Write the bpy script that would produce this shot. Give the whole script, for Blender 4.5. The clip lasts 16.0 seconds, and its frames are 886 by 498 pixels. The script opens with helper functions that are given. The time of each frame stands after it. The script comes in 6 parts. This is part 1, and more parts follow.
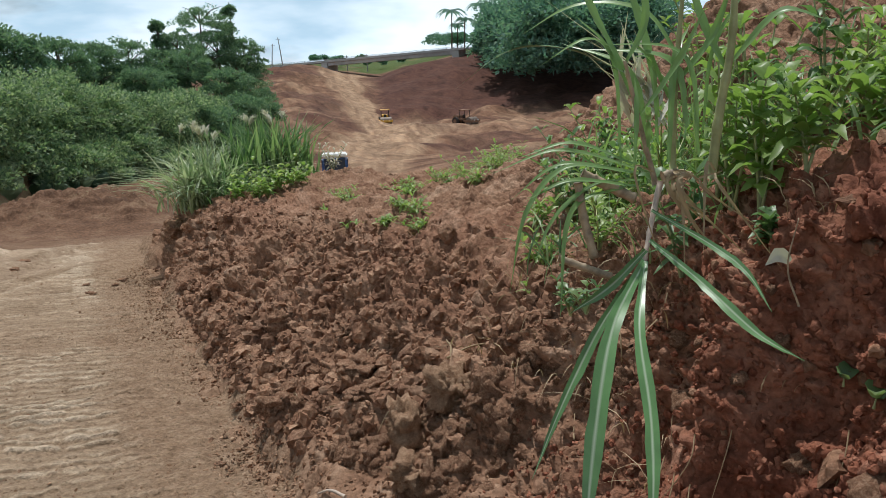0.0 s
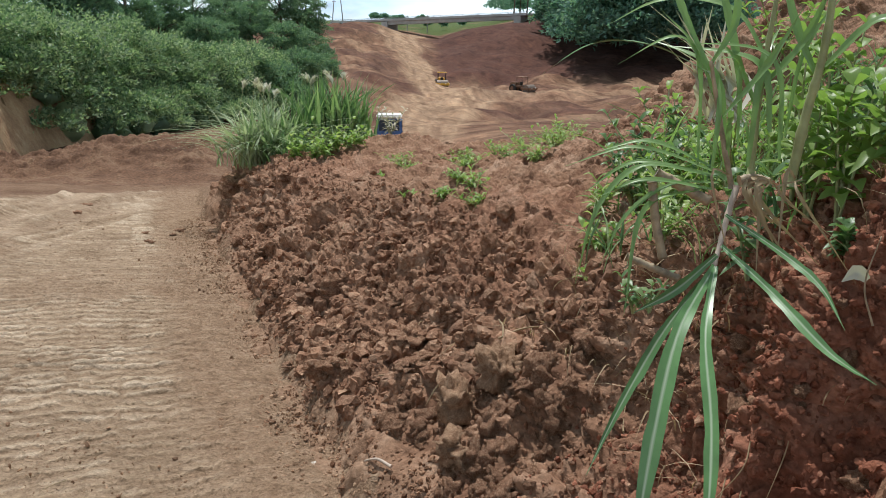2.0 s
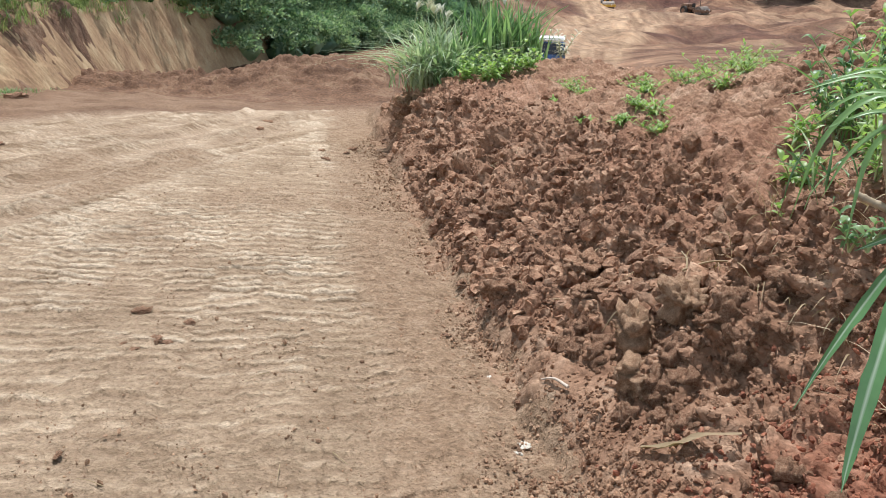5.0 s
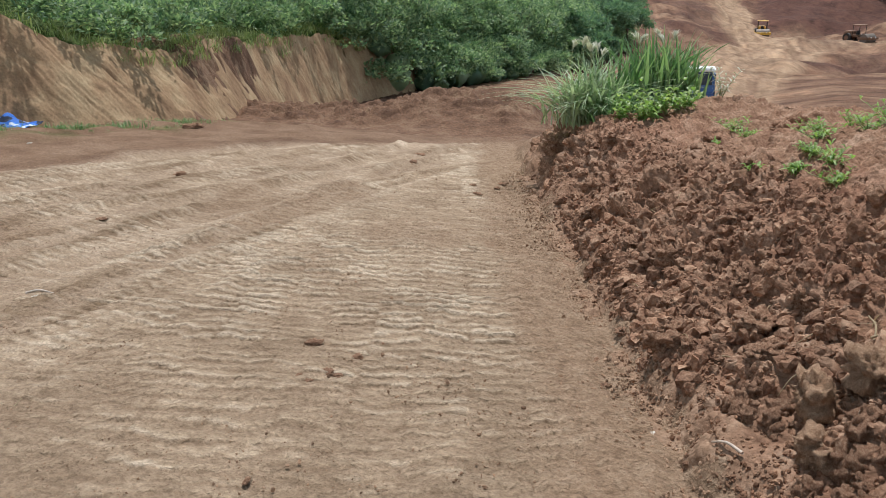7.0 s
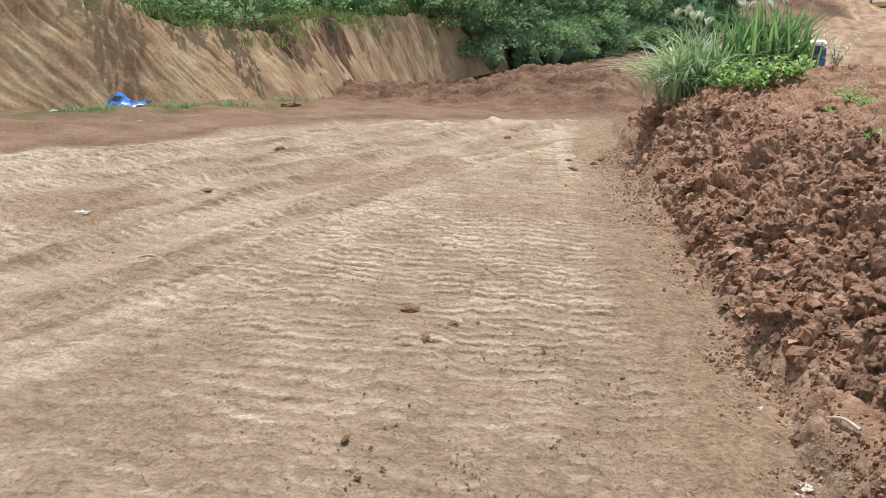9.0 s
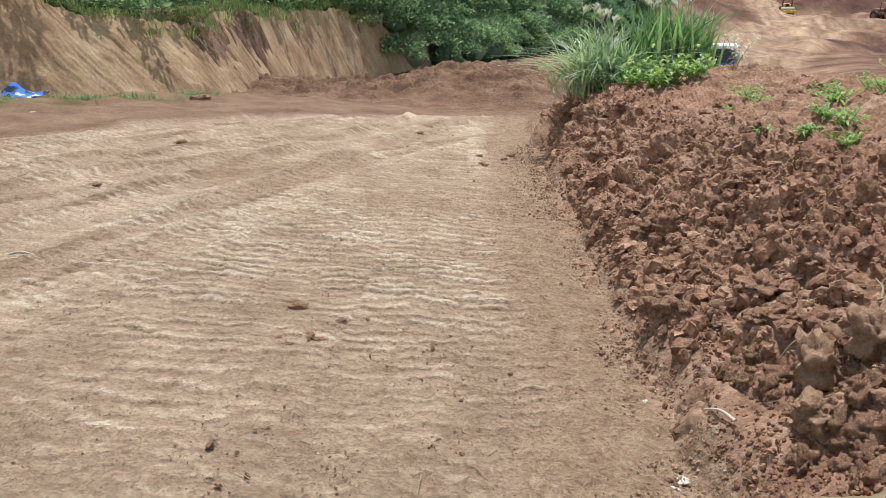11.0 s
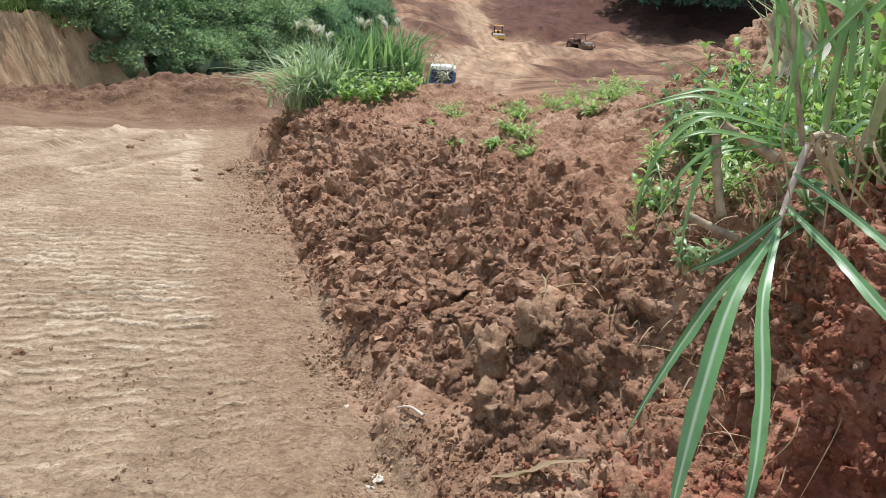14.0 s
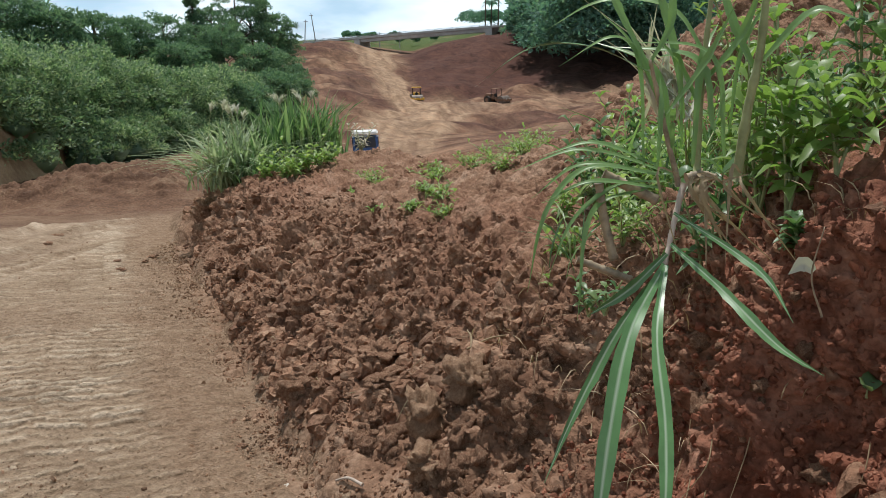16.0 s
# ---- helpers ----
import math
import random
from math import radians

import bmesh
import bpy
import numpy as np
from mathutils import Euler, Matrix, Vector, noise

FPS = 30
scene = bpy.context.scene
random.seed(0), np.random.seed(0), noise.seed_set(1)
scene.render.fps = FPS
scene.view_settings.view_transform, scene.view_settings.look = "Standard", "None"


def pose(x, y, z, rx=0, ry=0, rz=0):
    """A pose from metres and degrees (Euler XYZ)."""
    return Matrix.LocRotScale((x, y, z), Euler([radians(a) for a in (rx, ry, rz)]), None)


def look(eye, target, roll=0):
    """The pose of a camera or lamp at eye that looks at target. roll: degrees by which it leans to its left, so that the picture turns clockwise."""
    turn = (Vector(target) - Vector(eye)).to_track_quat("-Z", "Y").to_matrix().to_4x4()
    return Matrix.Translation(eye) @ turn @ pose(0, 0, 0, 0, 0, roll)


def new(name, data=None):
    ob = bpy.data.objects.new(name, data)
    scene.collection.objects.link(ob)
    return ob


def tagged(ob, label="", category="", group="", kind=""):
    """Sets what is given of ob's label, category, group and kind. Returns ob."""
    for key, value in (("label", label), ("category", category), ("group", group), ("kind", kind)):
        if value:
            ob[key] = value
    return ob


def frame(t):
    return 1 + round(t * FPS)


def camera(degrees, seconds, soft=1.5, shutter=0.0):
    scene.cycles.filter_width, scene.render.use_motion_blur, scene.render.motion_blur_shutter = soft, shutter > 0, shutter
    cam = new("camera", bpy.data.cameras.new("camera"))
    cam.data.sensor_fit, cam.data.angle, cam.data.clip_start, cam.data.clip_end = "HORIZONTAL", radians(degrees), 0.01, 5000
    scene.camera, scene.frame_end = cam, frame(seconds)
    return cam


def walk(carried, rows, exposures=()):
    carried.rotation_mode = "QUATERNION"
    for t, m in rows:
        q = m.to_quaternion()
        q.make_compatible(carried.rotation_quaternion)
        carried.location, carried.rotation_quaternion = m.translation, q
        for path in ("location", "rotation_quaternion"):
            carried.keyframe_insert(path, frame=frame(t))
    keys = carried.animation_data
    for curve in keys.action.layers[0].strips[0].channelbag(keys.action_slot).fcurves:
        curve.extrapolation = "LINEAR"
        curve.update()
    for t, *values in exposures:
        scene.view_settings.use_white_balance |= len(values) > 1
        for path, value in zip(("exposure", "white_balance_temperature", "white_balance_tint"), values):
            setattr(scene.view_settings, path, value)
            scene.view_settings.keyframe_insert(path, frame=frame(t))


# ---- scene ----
cam = camera(58.6, 16.0, soft=0.5)
PATH = [
    (0, (0.504, -0.982, 1.631), (1.356, 0.765, 1.162), -2.3),
    (0.5, (0.504, -0.976, 1.625), (1.342, 0.779, 1.158), -1.5),
    (1, (0.495, -0.973, 1.648), (1.31, 0.79, 1.168), -0.8),
    (1.5, (0.48, -0.965, 1.663), (1.264, 0.805, 1.16), 0.0),
    (2, (0.462, -0.959, 1.684), (1.197, 0.817, 1.132), 0.7),
    (2.5, (0.437, -0.944, 1.689), (1.117, 0.831, 1.068), 1.3),
    (3, (0.419, -0.947, 1.681), (1.031, 0.828, 0.991), 1.5),
    (3.5, (0.396, -0.957, 1.685), (0.937, 0.82, 0.945), 1.1),
    (3.7, (0.39, -0.963, 1.683), (0.907, 0.818, 0.935), 1.0),
    (5.8, (0.271, -0.975, 1.71), (0.497, 0.881, 0.997), -0.9),
    (6, (0.259, -0.983, 1.759), (0.448, 0.879, 1.052), -1.1),
    (6.5, (0.232, -0.974, 1.79), (0.337, 0.906, 1.117), -1.1),
    (7, (0.181, -0.973, 1.792), (0.203, 0.914, 1.129), -1.3),
    (7.5, (0.152, -0.966, 1.769), (0.071, 0.914, 1.091), -2.1),
    (8, (0.129, -0.973, 1.749), (-0.052, 0.893, 1.053), -2.9),
    (8.2, (0.124, -0.983, 1.749), (-0.085, 0.879, 1.049), -3.1),
    (10.3, (0.273, -0.873, 1.645), (0.094, 0.994, 0.95), -2.6),
    (10.5, (0.297, -0.859, 1.645), (0.161, 1.009, 0.944), -2.2),
    (11, (0.323, -0.854, 1.65), (0.298, 1.016, 0.941), -1.4),
    (11.5, (0.344, -0.873, 1.645), (0.434, 0.995, 0.938), -0.6),
    (12, (0.367, -0.919, 1.651), (0.564, 0.944, 0.951), -0.0),
    (12.5, (0.4, -0.922, 1.653), (0.704, 0.929, 0.959), 0.6),
    (13, (0.439, -0.913, 1.657), (0.846, 0.92, 0.969), 0.9),
    (13.5, (0.461, -0.906, 1.656), (0.978, 0.902, 0.975), 1.9),
    (14, (0.49, -0.9, 1.64), (1.11, 0.882, 0.976), 3.0),
    (14.5, (0.521, -0.898, 1.629), (1.216, 0.859, 0.974), 3.2),
    (15, (0.55, -0.902, 1.627), (1.279, 0.832, 0.95), 0.8),
    (15.5, (0.55, -0.938, 1.657), (1.312, 0.814, 1.065), -1.2),
    (16, (0.539, -0.972, 1.671), (1.318, 0.796, 1.152), -1.7),
]
# seconds, stops, white balance
EXPOSURES = [(0, -0.48), (1, -0.36), (2, -0.25), (2.5, 0.03), (3.5, 0.27), (6, 0.25), (6.5, 0.22), (7, -0.18), (7.5, 0.12), (8, 0.17), (10.5, 0.15), (11.5, 0.13), (12.5, 0.16), (14.5, 0.25), (15.0, 0.28), (15.5, 0.3), (16, -0.42)]
walk(cam, [(t, look(e, g, r)) for t, e, g, r in PATH], [(t, s, 5900 if 2.5 <= t <= 15 else 6080, 10) for t, s in EXPOSURES])

# ---- world, sun, exposure ----
SUN_EL, SUN_AZ = radians(70), radians(8)      # azimuth clockwise from +y
world = bpy.data.worlds.new("sky")
scene.world = world
world.use_nodes = True
wt = world.node_tree
wt.nodes.clear()
w_out = wt.nodes.new("ShaderNodeOutputWorld")
w_bg = wt.nodes.new("ShaderNodeBackground")
w_sky = wt.nodes.new("ShaderNodeTexSky")
w_sky.sky_type, w_sky.sun_disc = "NISHITA", False
w_sky.sun_elevation, w_sky.sun_rotation = SUN_EL, SUN_AZ
w_sky.air_density, w_sky.dust_density = 1.0, 2.0
w_co = wt.nodes.new("ShaderNodeTexCoord")
w_map = wt.nodes.new("ShaderNodeMapping")
w_map.inputs["Scale"].default_value = (1.0, 1.0, 3.2)
w_n = wt.nodes.new("ShaderNodeTexNoise")
w_n.inputs["Scale"].default_value, w_n.inputs["Detail"].default_value = 3.2, 8
w_n.inputs["Roughness"].default_value = 0.55
w_r = wt.nodes.new("ShaderNodeValToRGB")
w_r.color_ramp.elements[0].position, w_r.color_ramp.elements[0].color = 0.30, (0.0, 0.0, 0.0, 1)
w_r.color_ramp.elements[1].position, w_r.color_ramp.elements[1].color = 0.46, (1, 1, 1, 1)
w_n2 = wt.nodes.new("ShaderNodeTexNoise")
w_n2.inputs["Scale"].default_value, w_n2.inputs["Detail"].default_value = 5.5, 6
w_cl = wt.nodes.new("ShaderNodeValToRGB")
w_cl.color_ramp.elements[0].position, w_cl.color_ramp.elements[0].color = 0.35, (5.2, 7.0, 8.2, 1)
w_cl.color_ramp.elements[1].position, w_cl.color_ramp.elements[1].color = 0.62, (10.2, 11.2, 11.6, 1)
w_mix = wt.nodes.new("ShaderNodeMix")
w_mix.data_type = "RGBA"
lk = wt.links.new
lk(w_co.outputs["Generated"], w_map.inputs["Vector"])
lk(w_map.outputs["Vector"], w_n.inputs["Vector"])
lk(w_map.outputs["Vector"], w_n2.inputs["Vector"])
lk(w_n.outputs["Fac"], w_r.inputs["Fac"])
lk(w_n2.outputs["Fac"], w_cl.inputs["Fac"])
lk(w_r.outputs["Color"], w_mix.inputs["Factor"])
lk(w_sky.outputs["Color"], w_mix.inputs["A"])
w_sep = wt.nodes.new("ShaderNodeSeparateXYZ")
lk(w_co.outputs["Generated"], w_sep.inputs["Vector"])
w_hz = wt.nodes.new("ShaderNodeMapRange")
w_hz.inputs["From Min"].default_value, w_hz.inputs["From Max"].default_value = 0.0, 0.6
w_hz.inputs["To Min"].default_value, w_hz.inputs["To Max"].default_value = 1.75, 0.6
lk(w_sep.outputs["Z"], w_hz.inputs["Value"])
w_lit = wt.nodes.new("ShaderNodeVectorMath")
w_lit.operation = "SCALE"
lk(w_cl.outputs["Color"], w_lit.inputs[0])
lk(w_hz.outputs["Result"], w_lit.inputs["Scale"])
lk(w_lit.outputs["Vector"], w_mix.inputs["B"])
lk(w_mix.outputs["Result"], w_bg.inputs["Color"])
w_bg.inputs["Strength"].default_value = 0.085
lk(w_bg.outputs["Background"], w_out.inputs["Surface"])

sun = new("sun", bpy.data.lights.new("sun", "SUN"))
sun.data.energy, sun.data.angle, sun.data.color = 4.9, radians(1.0), (1.0, 0.95, 0.87)
sun_dir = Vector((math.sin(SUN_AZ) * math.cos(SUN_EL), math.cos(SUN_AZ) * math.cos(SUN_EL), math.sin(SUN_EL)))
sun.matrix_world = look(tuple(sun_dir * 60), (0, 0, 0))

# ---- noise on arrays ----
rng = np.random.default_rng(7)


def hash2(i, j, seed):
    n = (i.astype(np.int64) * 374761393 + j.astype(np.int64) * 668265263 + seed * 974634777) & 0x7FFFFFFF
    n = ((n ^ (n >> 13)) * 1274126177) & 0x7FFFFFFF
    n = ((n ^ (n >> 16)) * 668265263) & 0x7FFFFFFF
    return (n & 0xFFFFF) / float(0xFFFFF)


def vnoise(x, y, seed=0):
    """Smooth value noise, -1 to 1."""
    i, j = np.floor(x), np.floor(y)
    u, v = x - i, y - j
    u, v = u * u * (3 - 2 * u), v * v * (3 - 2 * v)
    a, b = hash2(i, j, seed), hash2(i + 1, j, seed)
    c, d = hash2(i, j + 1, seed), hash2(i + 1, j + 1, seed)
    return 2 * ((a * (1 - u) + b * u) * (1 - v) + (c * (1 - u) + d * u) * v) - 1


def fbm(x, y, octaves=4, seed=0, gain=0.5):
    s, a = np.zeros_like(x), 1.0
    for k in range(octaves):
        s = s + a * vnoise(x * 2 ** k, y * 2 ** k, seed + 17 * k)
        a *= gain
    return s


def lumps(x, y, seed=0):
    """Cellular lumps: near 1 on a lump's top, 0 in the gaps between lumps; every lump has its own height."""
    i0, j0 = np.floor(x), np.floor(y)
    best, second, val = np.full_like(x, 9.0), np.full_like(x, 9.0), np.zeros_like(x)
    for di in (-1, 0, 1):
        for dj in (-1, 0, 1):
            i, j = i0 + di, j0 + dj
            d = np.hypot(i + hash2(i, j, seed) - x, j + hash2(i, j, seed + 5) - y)
            closer = d < best
            second = np.where(closer, best, np.minimum(second, d))
            val = np.where(closer, hash2(i, j, seed + 9), val)
            best = np.minimum(best, d)
    edge = np.clip((second - best) * 1.7, 0, 1)
    return np.sqrt(edge) * (0.25 + 0.75 * val)


def cobbles(x, y, seed=0, small=0.25, large=0.6, fill=0.8):
    """Rounded lumps on a unit grid, each with its own size, heaped by the higher one: height in units of the grid."""
    i0, j0 = np.floor(x), np.floor(y)
    top = np.zeros_like(x)
    for di in (-1, 0, 1):
        for dj in (-1, 0, 1):
            i, j = i0 + di, j0 + dj
            r = small + (large - small) * hash2(i, j, seed + 3) ** 1.6
            a = 3.14159 * hash2(i, j, seed + 4)
            dx, dy = x - i - hash2(i, j, seed), y - j - hash2(i, j, seed + 5)
            u, v = dx * np.cos(a) + dy * np.sin(a), (dy * np.cos(a) - dx * np.sin(a)) * (1.0 + 0.5 * hash2(i, j, seed + 6))
            q = np.clip(1 - (u * u + v * v) / (r * r), 0, 1)
            h = np.sqrt(q) * r * (0.7 + 0.5 * hash2(i, j, seed + 7)) + 0.12 * u
            top = np.maximum(top, np.where((hash2(i, j, seed + 8) < fill) & (q > 0), h, 0))
    return top


def step(a, b, x):
    t = np.clip((x - a) / (b - a), 0, 1)
    return t * t * (3 - 2 * t)


# ---- the lie of the land ----
CENTRE = (0.4, -0.95)
V_D = [14, 25, 50, 100, 150, 200, 240, 280, 310, 350, 700, 2500]
V_AZ = [8, 16, 22, 27, 31, 44]
V_Z = np.array([
    [-1.0, -2.4, -4.4, -6.0, -6.0, -5.0, -4.0, -2.0, -1.0, 0.0, 2.0, 2.0],
    [-1.0, -2.6, -5.9, -7.4, -7.2, -5.0, -1.8, 0.0, 0.5, 1.0, 2.0, 2.0],
    [-0.9, -2.6, -5.9, -8.4, -10.4, -9.4, -7.0, -5.4, -4.4, -2.0, 2.0, 2.0],
    [-0.8, -2.3, -5.0, -9.0, -11.2, -8.4, -3.2, 1.0, 2.0, 3.0, 4.0, 2.0],
    [-0.8, -2.2, -5.0, -9.4, -10.6, -8.2, -5.2, 2.0, 7.0, 10.0, 10.0, 2.0],
    [-0.6, -2.2, -5.0, -9.0, -10.0, -6.0, -1.0, 6.0, 12.0, 16.0, 16.0, 2.0]])


def road_z(x, y):
    return 0.2 - 0.08 * y - 0.1 * np.clip(x, -9, 2.5)


def foot_x(y):
    return np.interp(y, [-3, -1, 0.3, 1, 2, 3, 5, 8, 12, 16], [1.06, 1.06, 1.09, 1.15, 1.22, 1.2, 1.25, 1.35, 1.5, 1.7])


def cut_x(y):
    """The foot of the cut slope along the far side of the road."""
    return np.interp(y, [-8, 5, 9, 11.3, 14, 20, 26, 33, 40, 58, 80, 95, 130], [-10, -8.6, -6.6, -5.0, -4.0, -3.7, -3.2, -1.4, 1.6, 10, 18, 22.5, 24])


def cut_h(y):
    return np.interp(y, [-5, 9, 11.3, 14, 20, 26, 33, 40, 60], [2.0, 1.55, 1.2, 0.9, 1.1, 1.3, 1.3, 1.2, 1.0])


def bank_h(x, y):
    """Height of the heaped bank over the road, beside which it lies."""
    u = np.maximum(x - foot_x(y) + 0.1 * fbm(x * 1.7, y * 1.7, 3, 63) * step(0.7, 0.2, x - foot_x(y)), 0)
    u = u * (1 + 0.9 * step(5.5, 7.5, y))
    near = np.interp(u, [0, 0.15, 0.3, 0.5, 0.6, 0.72, 0.88, 1.1, 1.5, 2.2, 3.2, 5], [0, 0.09, 0.27, 0.52, 0.66, 1.0, 1.29, 1.43, 1.52, 1.62, 2.0, 2.4])
    far = np.interp(u, [0, 0.15, 0.3, 0.6, 0.9, 1.2, 1.7, 2.6, 4, 6], [0, 0.22, 0.36, 0.64, 0.9, 1.03, 1.12, 1.22, 1.3, 1.0])
    k = step(0.5, 1.7, y)
    h = near * (1 - k) + far * k
    h = h + 1.0 * step(2.7, 4.2, x + 0.2 * (y - 3)) * step(4.1, 2.5, y) * k
    return h * (1 - 0.15 * step(4, 6, y)) * step(13.5, 8.0, y)


def ground_z(x, y):
    dx, dy = x - CENTRE[0], y - CENTRE[1]
    d, az = np.hypot(dx, dy), np.degrees(np.arctan2(dx, dy))
    near = road_z(x, y) - 0.28 * step(11.5, 14.5, y + 0.35 * np.minimum(x, 0)) * step(-6, -2, x)
    near = near + bank_h(x, y)
    # the valley, by bearing and distance
    rows = np.array([np.interp(d, V_D, r) for r in V_Z])
    k = np.clip(np.interp(az, V_AZ, range(len(V_AZ))), 0, len(V_AZ) - 1.001)
    i = k.astype(int)
    cols = np.arange(d.size)
    flat = rows.reshape(len(V_AZ), -1)
    kk, ii = k.ravel(), i.ravel()
    valley = (flat[ii, cols] * (1 - (kk - ii)) + flat[ii + 1, cols] * (kk - ii)).reshape(d.shape)
    valley = valley + step(40, 120, d) * (1 - 0.85 * step(215, 270, d)) * (1.1 * fbm(x / 22, y / 22, 4, 3) + 0.9 * fbm(x / 6, y / 6, 3, 8) + 0.5 * lumps(x / 7, y / 7, 18))
    for a0, d0, w, hh in ((15.6, 238, 14, 3.6), (17.6, 262, 12, 3.0), (25.0, 262, 16, 3.0), (23.6, 285, 10, 2.0), (28.5, 235, 14, 2.2)):
        valley = valley + hh * np.exp(-((x - CENTRE[0] - d0 * math.sin(radians(a0))) ** 2 + (y - CENTRE[1] - d0 * math.cos(radians(a0))) ** 2) / w ** 2)
    z = near + (valley - near) * step(9.5, 24, d)
    # hill behind the cut slope
    over = np.maximum(cut_x(y) - x, 0)
    top = road_z(cut_x(y), y) - 0.05 + cut_h(y)
    hill = top + 0.17 * np.minimum(over, 40) + 0.25 * fbm(x / 4, y / 4, 3, 21)
    hill = np.minimum(hill, 4.0) * step(160, 125, y) + z * step(125, 160, y)
    z = z + (hill - z) * step(0.0, 1.1, over)
    # open land behind the viewer
    back = step(-3, -8, y)
    z = z * (1 - back) + (0.4 + 0.25 * fbm(x / 6, y / 6, 3, 5)) * back
    return z


# ---- materials ----
def nodes_of(name):
    m = bpy.data.materials.new(name)
    m.use_nodes = True
    t = m.node_tree
    return m, t, t.nodes["Principled BSDF"], t.links.new


def ramp(t, stops):
    r = t.nodes.new("ShaderNodeValToRGB")
    e = r.color_ramp.elements
    while len(e) < len(stops):
        e.new(0.5)
    for el, (p, c) in zip(e, stops):
        el.position, el.color = p, (*c, 1)
    return r


def noise_node(t, scale, detail=5, rough=0.6, co=None, stretch=None, distort=0.0):
    n = t.nodes.new("ShaderNodeTexNoise")
    n.inputs["Scale"].default_value, n.inputs["Detail"].default_value = scale, detail
    n.inputs["Roughness"].default_value, n.inputs["Distortion"].default_value = rough, distort
    if co is None:
        co = t.nodes.new("ShaderNodeTexCoord").outputs["Object"]
    if stretch:
        mp = t.nodes.new("ShaderNodeMapping")
        mp.inputs["Scale"].default_value = stretch
        t.links.new(co, mp.inputs["Vector"])
        co = mp.outputs["Vector"]
    t.links.new(co, n.inputs["Vector"])
    return n


def mixed(t, kind, fac, a, b):
    m = t.nodes.new("ShaderNodeMix")
    m.data_type, m.blend_type = "RGBA", kind
    for key, v in (("Factor", fac), ("A", a), ("B", b)):
        if isinstance(v, (int, float)):
            m.inputs[key].default_value = v
        elif isinstance(v, tuple):
            m.inputs[key].default_value = (*v, 1)
        else:
            t.links.new(v, m.inputs[key])
    return m.outputs["Result"]


def bump(t, height, strength, dist, bsdf, prior=None):
    b = t.nodes.new("ShaderNodeBump")
    b.inputs["Strength"].default_value, b.inputs["Distance"].default_value = strength, dist
    t.links.new(height, b.inputs["Height"])
    if prior is not None:
        t.links.new(prior, b.inputs["Normal"])
    t.links.new(b.outputs["Normal"], bsdf.inputs["Normal"])
    return b.outputs["Normal"]


